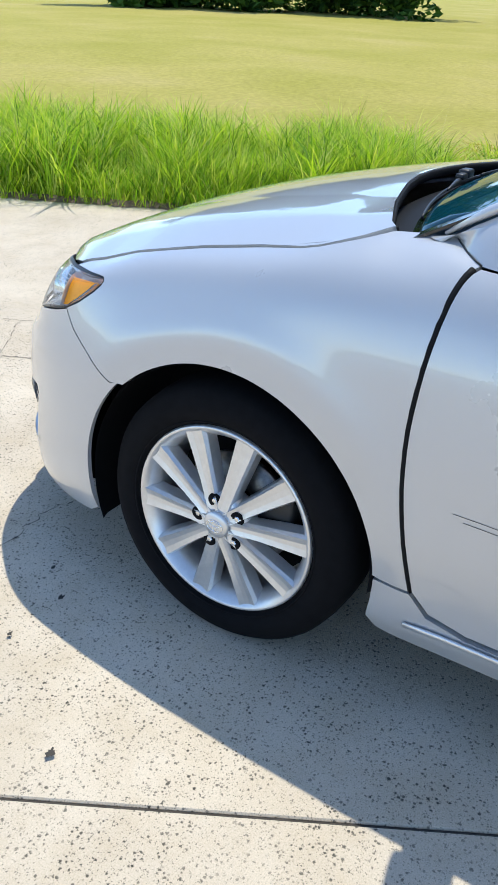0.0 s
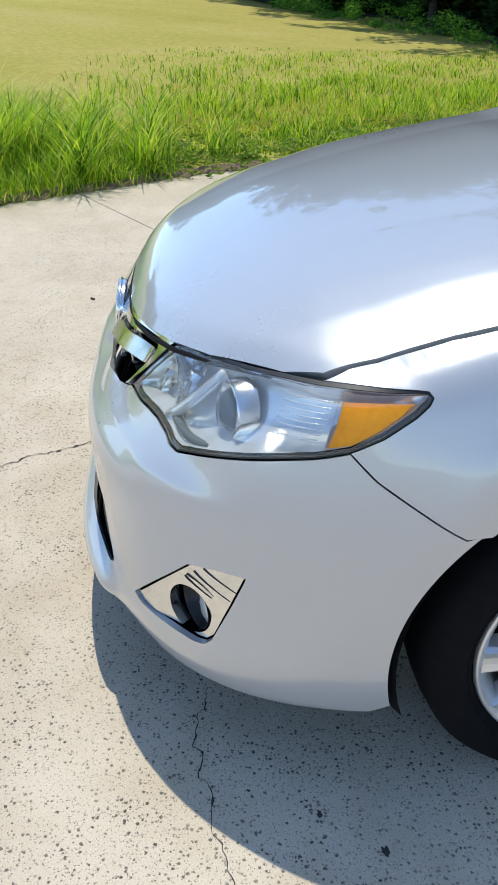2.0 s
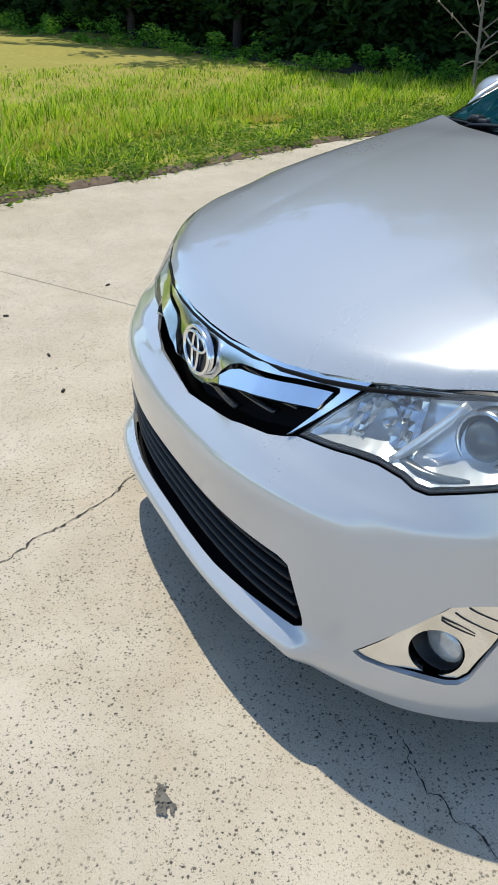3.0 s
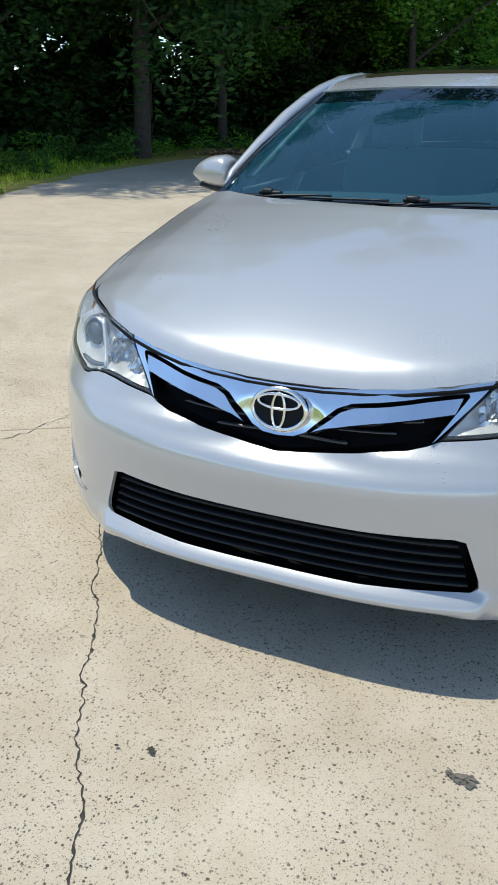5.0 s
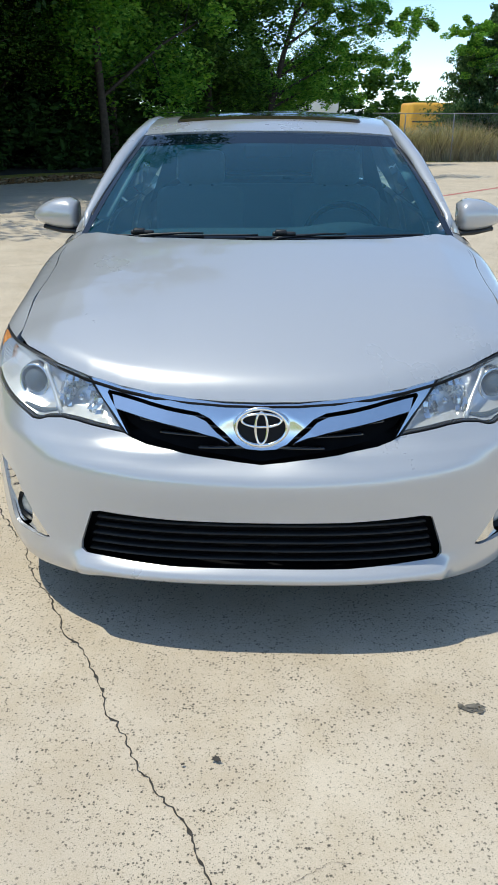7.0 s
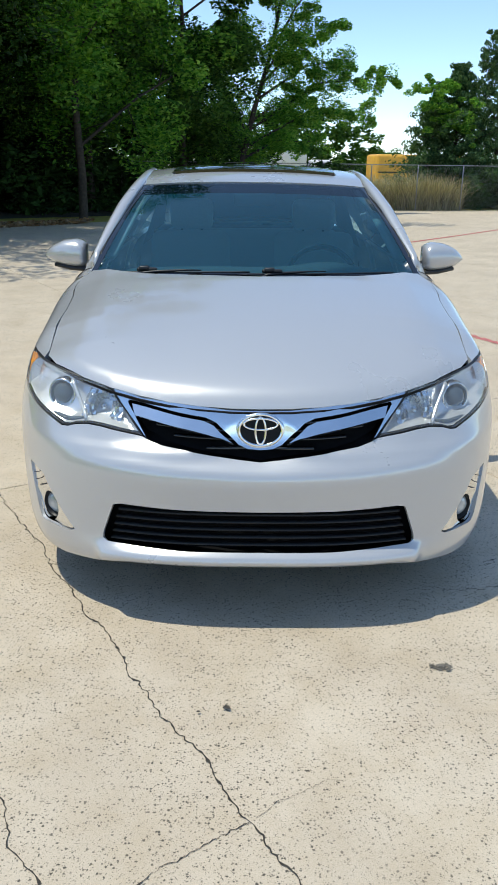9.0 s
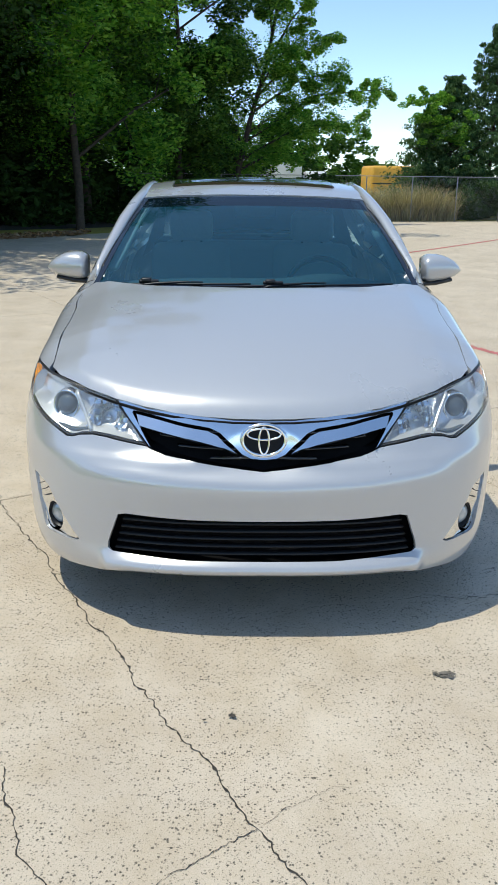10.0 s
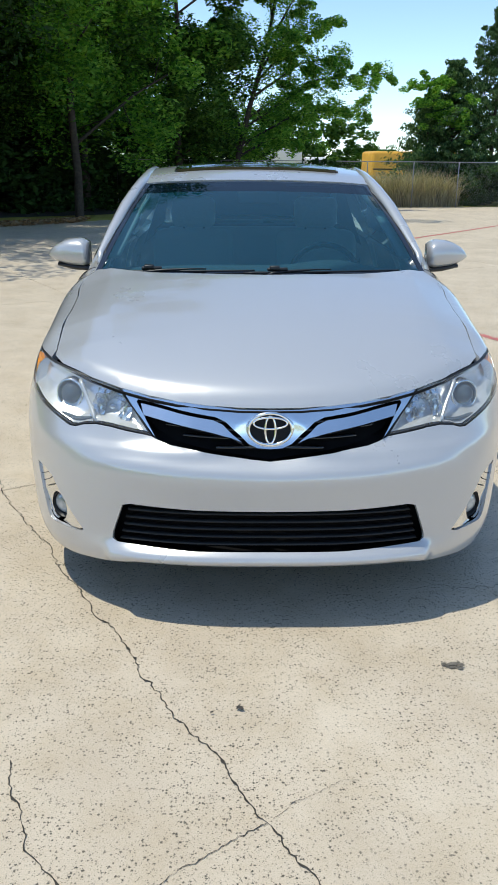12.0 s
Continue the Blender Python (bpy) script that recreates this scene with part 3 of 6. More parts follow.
def hood_surf(x, y):
    x, y = np.asarray(x, float), np.asarray(y, float)
    ex = np.where(y < EY[0], EX[0] + 0.05 * (EY[0] - y), np.interp(y, EY, EX))
    ez = np.where(y < EY[0], EZ[0] + 0.36 * (y - EY[0]), np.interp(y, EY, EZ))
    c = pchip(CY, CZ, y)
    q = np.clip(np.abs(x / ex), 0, 1.2)
    z = ez + (c - ez) * (1 - q**2.4)
    # a soft crease along each side
    xr = 0.54 + 0.13 * np.clip((y + 0.6) / 0.8, 0, 1)
    t = np.abs(x) - xr
    tent = np.clip(1 - np.hypot(t, 0.012) / np.where(t < 0, 0.22, np.maximum(ex - xr, 0.02)), 0, 1)
    z = z + 0.009 * tent * np.clip((y + 0.72) / 0.2, 0, 1)
    # the nose rolls down to its front edge
    lip = np.clip(y - np.interp(np.abs(x), FX, FY), 0, 1)
    z = z + (0.017 - 0.021 * np.clip(1 - lip / 0.060, 0, 1) ** 2.2) * np.clip((0.80 - np.abs(x)) / 0.15, 0, 1)
    return np.stack([x, y, z], -1)


hood_r = fe + [(x - 0.0008, y) for x, y in zip(EX, EY)]
rear = [(0.70, 0.252), (0.6, 0.212), (0.5, 0.173), (0.4, 0.142), (0.25, 0.100), (0.12, 0.075), (0.0, 0.065)]
half = hood_r + rear
outl = half + [(-x, y) for x, y in reversed(half) if x > 1e-6]
sheet("hood", hood_surf, outl, PAINT, car, step=(0.012, 0.012), gap=0.0014, depth=0.022, out=(0, 0, 0), label="smooth silver hood, closed")

front_line = [(-x, y) for x, y in reversed(fe[1:])] + fe
# black strip added below the hood's front edge to shade the gap
sweep("hood_front_gap_shade", [Vector(hood_surf(x, y)) + Vector((0, -0.001, -0.012)) for x, y in front_line], (0.004, 0.005), DARKSLAT, car, 8, label="black strip added to shade the gap under the hood's front edge")
rear_line = [(-x, y) for x, y in rear[:-1]] + rear[::-1]
sweep("hood_rear_seal", [Vector(hood_surf(x, y)) + Vector((0, 0.003, -0.013)) for x, y in rear_line], (0.005, 0.012), DARKSLAT, car, 8, label="black rubber along the hood's rear edge")

# fenders, doors, sills and quarters of both sides
gap_z = np.concatenate([np.linspace(0.352, 0.95, 16), np.linspace(0.965, 1.012, 6)])
gap_y = pchip([0.352, 0.42, 0.52, 0.62, 0.72, 0.82, 0.92, 0.975, 1.0, 1.012], [0.474, 0.458, 0.438, 0.424, 0.419, 0.423, 0.434, 0.445, 0.456, 0.470], gap_z)
DOORGAP = [(float(y), float(z)) for y, z in zip(gap_y[::-1], gap_z[::-1])]


def ss(y, z):
    return (sat(WID, y), z)


def arcs(y0, a0, a1, n=40):
    return arch(y0, ARC_Z, ARC_R, a0, a1, n)


fender = HL_FOOT[3::-1] + HL_TOP[:6:-1] + hl_s[1:]
fender += [ss(0.33, 1.034), ss(0.395, 1.037)] + [ss(y, z) for y, z in DOORGAP] + [ss(0.405, 0.352)]
fender += arcs(0, 3, 134) + pz(SEAMLOW, (0.87, -0.45, 0.700))
fdoor = [ss(y, z) for y, z in reversed(DOORGAP)] + [ss(0.60, 1.008), ss(1.0, 1.004), ss(1.48, 1.010), ss(1.50, 0.9), ss(1.50, 0.45), ss(1.47, 0.33), ss(1.40, 0.285), ss(0.60, 0.285), ss(0.515, 0.305)]
rdoor = [ss(1.51, 1.010), ss(2.35, 1.022), ss(2.42, 0.98), ss(2.44, 0.85), ss(2.36, 0.66)] + arcs(2.775, 146, 178, 14) + [ss(2.36, 0.33), ss(2.30, 0.285), ss(1.56, 0.285), ss(1.50, 0.32), ss(1.52, 0.5)]
sill = [ss(0.389, 0.348), ss(0.474, 0.348), ss(0.515, 0.298), ss(0.60, 0.278), ss(2.30, 0.278), ss(2.36, 0.27), ss(2.40, 0.205), ss(2.30, 0.185), ss(0.50, 0.185), ss(0.40, 0.20), ss(0.378, 0.232), ss(0.386, 0.29)]
quarter = [ss(2.45, 0.85), ss(2.43, 0.98), ss(2.37, 1.026), ss(2.70, 1.05), (sat(0.9, 3.2), 1.062), (sat(0.80, 3.70), 1.062), (sat(0.86, 3.62), 0.70), (sat(0.905, 3.30), 0.66), ss(3.155, 0.42)] + arcs(2.775, 12, 146) + [ss(2.37, 0.665)]
rbump = [(SMAX, 0.66), (sat(0.86, 3.62), 0.69), (sat(0.905, 3.30), 0.65), ss(3.16, 0.41), ss(3.15, 0.25), (sat(0.89, 3.45), 0.20), (SMAX, 0.20)]
for sgn in (1, -1):
    fx = sgn < 0
    sheet("fender", skin, fender, PAINT, car, step=(0.016, 0.010), gap=0.0009, depth=0.028, flip_x=fx, label="silver front fender over the wheel")
    door = sheet("front_door", skin, fdoor, PAINT, car, step=(0.03, 0.02), gap=0.0055, depth=0.02, flip_x=fx, label="silver front door with a thin scratch")
    rear_d = sheet("rear_door", skin, rdoor, PAINT, car, step=(0.04, 0.025), depth=0.02, flip_x=fx)
    for dr, y in ((door, 1.30), (rear_d, 2.26)):
        pts = [skin_at(0.91, y - 0.11 + 0.22 * k / 10, 0.865, 0.006 + 0.035 * math.sin(math.pi * k / 10)) for k in range(11)]
        sweep("door_handle", pts, (0.011, 0.016), PAINT, dr, 8, flip_x=fx)
    sweep("door_seal", [skin_at(0.91, y, z, -0.007) for y, z in DOORGAP[1:]], (0.008, 0.009), DARKSLAT, car, 8, flip_x=fx, up=(1, 0, 0))
    # black strip added under the hood's side seam to shade it
    sweep("hood_side_gap_shade", [Vector(skin(s, z, -0.015)) for s, z in hl_s], (0.007, 0.007), DARKSLAT, car, 6, flip_x=fx)
    sheet("sill", skin, sill, PAINT, car, step=(0.04, 0.015), depth=0.03, flip_x=fx, label="silver rocker panel below the doors")
    strip = [skin_at(0.91, y, 0.262 + 0.004 * math.sin(y), 0.006) for y in np.linspace(0.47, 2.30, 24)]
    sweep("sill_trim", strip, (0.004, 0.007), ALLOY, car, 8, flip_x=fx, label="bright rocker trim strip")
    sheet("quarter_panel", skin, quarter, PAINT, car, step=(0.04, 0.02), depth=0.03, flip_x=fx)
    # inner liners of the wheel openings
    for y0 in (0.0, 2.775):
        lv, lf = [], []
        for k in range(37):
            w = radians(-4 + 204 * k / 36)
            for xx, rad in ((0.893, ARC_R - 0.004), (0.86, ARC_R + 0.012), (0.52, ARC_R + 0.012), (0.52, 0.10)):
                lv.append((xx, y0 + rad * math.cos(w), ARC_Z + rad * math.sin(w)))
        for k in range(36):
            for q in range(3):
                lf.append((4 * k + q, 4 * k + q + 1, 4 * k + q + 5, 4 * k + q + 4))
        mesh_part("wheel_arch_liner", lv, lf, DARK, car, "black inner wheel-arch liner", True, fx)


def tail(s, z):
    s = np.asarray(s, float)
    return skin(np.where(s < 0, -1.0, 1.0) * (SMAX - np.abs(s)), z)


rb = [(SMAX - s, z) for s, z in rbump]
sheet("rear_bumper", tail, mirrored(rb), PAINT, car, step=(0.05, 0.03), depth=0.03)

# ---- lamps, grille and trim of the nose ----
hl_out = HL_TOP + HL_FOOT
HL_EDGE = densify(hl_out, 0.01)
amber = [(1.083, 0.806), (1.149, 0.813), (1.203, 0.818), (1.185, 0.799), (1.152, 0.773), (1.104, 0.742), (1.062, 0.732), (1.074, 0.768)]


def bowl(s, z, rim_in, floor_in, width):
    """The skin sunk towards a floor away from the lamp's edge."""
    s, z = np.asarray(s, float), np.asarray(z, float)
    d = np.sqrt(((np.stack([np.abs(s), z], -1)[:, None] - HL_EDGE[None]) ** 2).sum(-1).min(1))
    t = np.clip(d / width, 0, 1)
    return skin(s, z, -(rim_in + (floor_in - rim_in) * t * t * (3 - 2 * t)))


def torus(rx, rz, r, n=48, m=8, centre=(0, 0, 0), tilt=0.0):
    """An elliptic ring in the xz plane."""
    v, f = [], []
    ct, st = math.cos(tilt), math.sin(tilt)
    for i in range(n):
        w = 2 * math.pi * i / n
        for k in range(m):
            q = 2 * math.pi * k / m
            x, z, y = (rx + r * math.cos(q)) * math.cos(w), (rz + r * math.cos(q)) * math.sin(w), r * math.sin(q)
            v.append((centre[0] + x, centre[1] + y * ct + z * st, centre[2] + z * ct - y * st))
    for i in range(n):
        for k in range(m):
            a, b = i * m + k, i * m + (k + 1) % m
            c, d = ((i + 1) % n) * m + (k + 1) % m, ((i + 1) % n) * m + k
            f.append((a, b, c, d))
    return v, f


def aim(at, out_dir):
    """A matrix whose -y axis looks along out_dir."""
    y = -Vector(out_dir).normalized()
    x = y.cross(Vector((0, 0, 1))).normalized()
    z = x.cross(y)
    return Matrix((x, y, z)).transposed().to_4x4() if at is None else Matrix.Translation(at) @ Matrix((x, y, z)).transposed().to_4x4()


def turned(profile, n, m):
    """A profile of (depth, radius) turned about an axis along -y, placed by m."""
    v, f = [], []
    for d, r in profile:
        for k in range(n):
            w = 2 * math.pi * k / n
            v.append(m @ Vector((r * math.cos(w), d, r * math.sin(w))))
    for i in range(len(profile) - 1):
        for k in range(n):
            k2 = (k + 1) % n
            f.append((i * n + k, (i + 1) * n + k, (i + 1) * n + k2, i * n + k2))
    return v, f


for sgn in (1, -1):
    fx = sgn < 0
    lamp = sheet("headlight", lambda s, z: skin(s, z, -0.002), hl_out, BLACK, car, holes=[list(shrink(densify(hl_out, 0.02), 0.0045))], step=(0.012, 0.012), gap=0.0004, depth=0.012, flip_x=fx, label="clear headlight with projector, reflector and amber corner")
    sheet("housing", lambda s, z: bowl(s, z, 0.006, 0.050, 0.035), list(shrink(densify(hl_out, 0.02), 0.004)), HOUSING, lamp, step=(0.012, 0.010), depth=0.0, flip_x=fx, label="silvered lamp housing")
    clear = sheet("lens", lambda s, z: skin(s, z, 0.0005), list(shrink(densify(hl_out, 0.02), 0.004)), LENS, lamp, holes=[list(shrink(densify(amber, 0.02), 0.003))], step=(0.016, 0.012), gap=0.0, depth=0.006, flip_x=fx, label="clear plastic lens, slightly hazed")
    clear.visible_shadow = False
    wall_v = []
    for k in range(9):
        q = k / 8
        s_w = 1.058 + 0.021 * q
        z_w = 0.728 + 0.086 * q
        wall_v += [tuple(skin(s_w, z_w, -0.003)), tuple(skin(s_w + 0.004, z_w, -0.040))]
    mesh_part("lamp_divider", wall_v, [(2 * k, 2 * k + 1, 2 * k + 3, 2 * k + 2) for k in range(8)], HOUSING, lamp, "", True, fx)
    crescent = [Vector(skin(0.668 + 0.150 * k / 8, 0.672 - 0.012 * math.sin(math.pi * k / 8), -0.022)) for k in range(9)]
    sweep("lamp_crescent", crescent, [(0.010, 0.003 + 0.006 * math.sin(math.pi * k / 8)) for k in range(9)], PROJECTOR, lamp, 8, flip_x=fx, label="dark crescent reflector under the projector")
    sheet("amber_reflector", lambda s, z: skin(s, z, -0.003 - 0.008 * np.clip((1.20 - np.asarray(s, float)) / 0.11, 0, 1)), amber, AMBER, lamp, step=(0.012, 0.012), depth=0.015, flip_x=fx, label="amber side marker")
    # inner parts: low-beam projector, high-beam bowl, dividing bars
    pc = Vector(skin(0.832, 0.728, -0.036))
    m = aim(pc, (0.30, -1, 0.12))
    v, f = turned([(0.03, 0.060), (-0.002, 0.053), (-0.008, 0.049), (-0.004, 0.044), (0.010, 0.041), (0.014, 0.036)], 28, m)
    mesh_part("projector_ring", v, f, CHROME, lamp, "bright projector ring", True, fx)
    v, f = turned([(0.014, 0.037), (-0.002, 0.036), (-0.012, 0.029), (-0.018, 0.017), (-0.020, 0.0005)], 24, m)
    mesh_part("projector_lens", v, f, PROJECTOR, lamp, "smoky glass projector lens", True, fx)
    hb = Vector(skin(0.600, 0.706, -0.026))
    m = aim(hb, (0.12, -1, 0.10))
    v, f = turned([(-0.006, 0.050), (0.004, 0.046), (0.022, 0.034), (0.034, 0.020), (0.036, 0.012), (0.004, 0.010), (-0.002, 0.0005)], 14, m)
    mesh_part("high_beam_bowl", v, f, REFLECTOR, lamp, "faceted reflector bowl", False, fx)
    bar = [Vector(skin(0.790 - 0.140 * k / 8, 0.778 - 0.114 * k / 8, -0.014 - 0.008 * math.sin(math.pi * k / 8))) for k in range(9)]
    sweep("dividing_bar", bar, (0.007, 0.010), HOUSING, lamp, 8, flip_x=fx)
    # facets of the high-beam reflector, each tilted a little
    rq = random.Random(17)
    v, f = [], []
    for i in range(11):
        for k in range(7):
            s0, z0 = 0.512 + 0.0165 * i, 0.664 + 0.0160 * k
            mid = (s0 + 0.008, z0 + 0.008)
            if not inside(np.array(shrink(densify(hl_out, 0.02), 0.016)), np.array([mid]))[0] or math.hypot(mid[0] - 0.600, mid[1] - 0.706) < 0.036:
                continue
            deep = 0.020 + 0.22 * abs(mid[1] - 0.712)
            tl_ = [rq.uniform(-0.006, 0.006) for _ in range(4)]
            n0 = len(v)
            for (ds, dz), w in zip(((0, 0), (0.0158, 0), (0.0158, 0.0152), (0, 0.0152)), tl_):
                v.append(tuple(skin(s0 + ds, z0 + dz, -deep + w)))
            f.append((n0, n0 + 1, n0 + 2, n0 + 3))
    mesh_part("reflector_facets", v, f, REFLECTOR, lamp, "faceted mirror reflector", False, fx)
    for q in range(8):
        rib = [Vector(skin(0.955 + 0.003 * q + 0.092 * k / 6, 0.738 + 0.0082 * q + 0.006 * k / 6, -0.012)) for k in range(7)]
        sweep("reflector_rib", rib, (0.0014, 0.0009), HOUSING, lamp, 6, flip_x=fx)

# grille
grille = sheet("grille", lambda s, z: skin(s, z, -0.060), mirrored([(0, 0.735), (0.25, 0.746), (0.40, 0.762), (0.56, 0.772), (0.42, 0.640), (0.335, 0.610), (0.246, 0.596), (0.156, 0.580), (0, 0.560)]), DARK, car, step=(0.03, 0.02), depth=0.0, label="black upper grille under a chrome moustache bar")
bar_half = [(0.0, 0.728), (0.102, 0.730), (0.252, 0.744), (0.408, 0.759), (0.556, 0.771), (0.402, 0.641), (0.390, 0.634), (0.482, 0.736), (0.478, 0.742), (0.363, 0.730), (0.246, 0.714), (0.183, 0.706), (0.147, 0.692), (0.105, 0.656), (0.072, 0.624), (0.042, 0.611), (0.0, 0.608)]
blade = [(0.466, 0.733), (0.360, 0.721), (0.246, 0.705), (0.189, 0.698), (0.156, 0.686), (0.120, 0.656), (0.087, 0.632), (0.129, 0.648), (0.183, 0.660), (0.249, 0.672), (0.351, 0.686), (0.448, 0.699)]


def chrome_skin(s, z):
    s, z = np.asarray(s, float), np.asarray(z, float)
    top = 0.738 + 0.055 * (np.abs(s) / 0.48) ** 2
    return skin(s, z, 0.003 + 0.008 * np.exp(-((s / 0.17) ** 2)) * np.clip((top - z) / 0.05, 0, 1) + 0.26 * np.minimum(np.clip(top - z, 0, 1), 0.024 + 0.072 * np.clip((np.abs(s) - 0.06) / 0.10, 0, 1)) * np.clip((0.45 - np.abs(s)) / 0.18, 0.0, 1))


sheet("chrome_bar", chrome_skin, mirrored(bar_half), CHROME, grille, step=(0.012, 0.008), depth=0.022, gap=0.0008, label="chrome grille bar shaped like a moustache")
for sgn in (1, -1):
    sheet("chrome_blade", lambda s, z: chrome_skin(s, z) + np.stack([0 * z, 0.003 - 0.30 * (0.698 + 0.11 * np.abs(s) ** 1.2 - z), 0 * z], -1), blade, CHROME, grille, step=(0.012, 0.006), depth=0.018, gap=0.0008, flip_x=sgn < 0)
for q, (z0, x0) in enumerate(((0.606, 0.18), (0.632, 0.30), (0.658, 0.37), (0.684, 0.40))):
    pts = [Vector(skin(math.copysign(sat(abs(x), -0.97), x), z0 + 0.16 * (abs(x) - 0.1) ** 2, -0.020)) for x in np.linspace(-x0, x0, 33)]
    sweep("slat", pts, (0.013, 0.0055), GLOSSBLACK, grille, 8)
emb_c = Vector((0.0, -0.896, 0.675))
TILT_E = 0.12
v, f = torus(0.0700, 0.0515, 0.0056, 56, 10, emb_c, TILT_E)
emblem = mesh_part("emblem", v, f, CHROME, car, "oval chrome badge on a dark disc")
for rx, rz, cz, r in ((0.0165, 0.044, -0.002, 0.0042), (0.054, 0.0185, 0.020, 0.0042)):
    c = emb_c + Vector((0, cz * math.sin(TILT_E) - 0.003, cz))
    v, f = torus(rx, rz, r, 48, 8, c, TILT_E)
    mesh_part("badge_oval", v, f, CHROME, emblem)
ring = [(0.0705 * math.cos(w), 0.0525 * math.sin(w)) for w in np.linspace(0, 2 * math.pi, 49)[:-1]]
v = [emb_c + Vector((a, 0.003 + b * math.sin(TILT_E), b)) for a, b in ring]
mesh_part("badge_disc", v, [tuple(range(48))], BADGE, emblem, "", False)
v += [p + Vector((0, 0.009, 0)) for p in v]
mesh_part("badge_wall", v, [(k, (k + 1) % 48, 48 + (k + 1) % 48, 48 + k) for k in range(48)], CHROME, emblem)

# lower intake
low = sheet("lower_grille", lambda s, z: skin(s, z, -0.070), mirrored([(s, z + (0.02 if z > 0.35 else -0.012)) for s, z in lg_half]), DARK, car, step=(0.04, 0.03), depth=0.0, label="black lower intake grille with horizontal slats")
for q in range(5):
    z0 = 0.290 + 0.0272 * q
    xe = 0.528 - 0.35 * (z0 - 0.285)
    pts = [Vector(skin(math.copysign(sat(abs(x), -0.97), x), z0, -0.024)) for x in np.linspace(-xe, xe, 41)]
    sweep("slat", pts, (0.016, 0.0052), GRILLESLAT, low, 8)

# fog lamps
BEZEL = simple("satin_silver_plastic", (0.78, 0.78, 0.77), 0.13, 0.95, 0.2, var=0.03)
FOGGLASS = simple("fog_lamp_glass", (0.48, 0.51, 0.53), 0.10, 0.3, 1.0, var=0.25, scale=40)

for sgn in (1, -1):
    fx = sgn < 0
    fs, fz = 0.806, 0.338
    hole = [(fs + 0.050 * math.cos(w), fz + 0.050 * math.sin(w)) for w in np.linspace(0, 2 * math.pi, 33)[:-1]]
    fog = sheet("fog_lamp", lambda s, z: skin(s, z, -0.006 - 0.022 * np.clip(1 - np.hypot(s - fs, z - fz) / 0.10, 0, 1)), fog_out, BEZEL, car, holes=[hole], step=(0.010, 0.010), gap=0.0026, depth=0.03, flip_x=fx, label="round fog lamp in a bright triangular bezel")
    fc = Vector(skin(fs, fz, -0.038))
    m = aim(fc, (0.50, -1, 0.0))
    v, f = turned([(-0.004, 0.0505), (0.0, 0.047), (0.05, 0.042), (0.052, 0.0005)], 28, m)
    mesh_part("lamp_tube", v, f, BLACK, fog, "", True, fx)
    m = aim(fc, (0.20, -1, 0.04))
    v, f = turned([(0.020, 0.0425), (0.012, 0.037), (0.006, 0.022), (0.004, 0.0005)], 24, m)
    mesh_part("lamp_lens", v, f, FOGGLASS, fog, "grey ribbed lamp glass", True, fx)
    for s0, z0, s1, z1 in ((0.850, 0.459, 0.925, 0.430), (0.828, 0.444, 0.908, 0.408), (0.806, 0.424, 0.868, 0.399)):
        pts = [Vector(skin(s0 + (s1 - s0) * k / 6, z0 + (z1 - z0) * (k / 6) ** 0.8, -0.0062)) for k in range(7)]
        sweep("louvre", pts, [(0.0030 * (1 - 0.12 * k), 0.0016) for k in range(7)], BLACK, fog, 6, flip_x=fx)

# ---- glass house ----
def ws_surf(a, b):
    u, v = np.asarray(a) / 0.7, np.asarray(b) / 0.9
    x = u * (0.750 * (1 - v) + 0.592 * v)
    y = (0.185 + 0.125 * u**2) * (1 - v) + (1.062 + 0.05 * u**2) * v
    z = (1.030 - 0.008 * u**2) * (1 - v) + (1.402 - 0.018 * u**2) * v + 0.030 * np.sin(math.pi * v) * (1 - 0.25 * u**2)
    return np.stack([x, y, z], -1)


full = [(-0.7, 0.0), (0.7, 0.0), (0.7, 0.9), (-0.7, 0.9)]
pane = [(-0.672, 0.02), (0.672, 0.02), (0.668, 0.885), (-0.668, 0.885)]
clear_pane = [(-0.672, 0.02), (0.672, 0.02), (0.668, 0.755), (-0.668, 0.755)]
band = [(-0.668, 0.755), (0.668, 0.755), (0.668, 0.885), (-0.668, 0.885)]
ws = sheet("windshield", ws_surf, full, GLOSSBLACK, car, holes=[pane], step=(0.04, 0.04), depth=0.006, out=(0, 0.9, 0.6), label="large tinted windshield with a black border")
sheet("shade_band", ws_surf, band, SHADEGLASS, ws, step=(0.04, 0.04), gap=0.0, depth=0.0, out=(0, 0.9, 0.6), label="darker shade band along the glass's top")
sheet("pane", ws_surf, clear_pane, GLASS, ws, step=(0.04, 0.04), gap=0.0, depth=0.0, out=(0, 0.9, 0.6), label="tinted laminated glass, blue sky reflection put into its colour")
cowl_v, cowl_f = [], []
for i, x in enumerate(np.linspace(-0.755, 0.755, 41)):
    q = (x / 0.75) ** 2
    for y, z in ((0.085 + 0.165 * q, 0.985 + 0.025 * q), (0.15 + 0.14 * q, 1.004 + 0.014 * q), (0.20 + 0.125 * q, 1.028 - 0.006 * q)):
        cowl_v.append((x, y, z))
for i in range(40):
    for k in range(2):
        cowl_f.append((3 * i + k, 3 * i + 3 + k, 3 * i + 4 + k, 3 * i + 1 + k))
mesh_part("cowl", cowl_v, cowl_f, DARKSLAT, car, "black plastic cowl below the windshield")
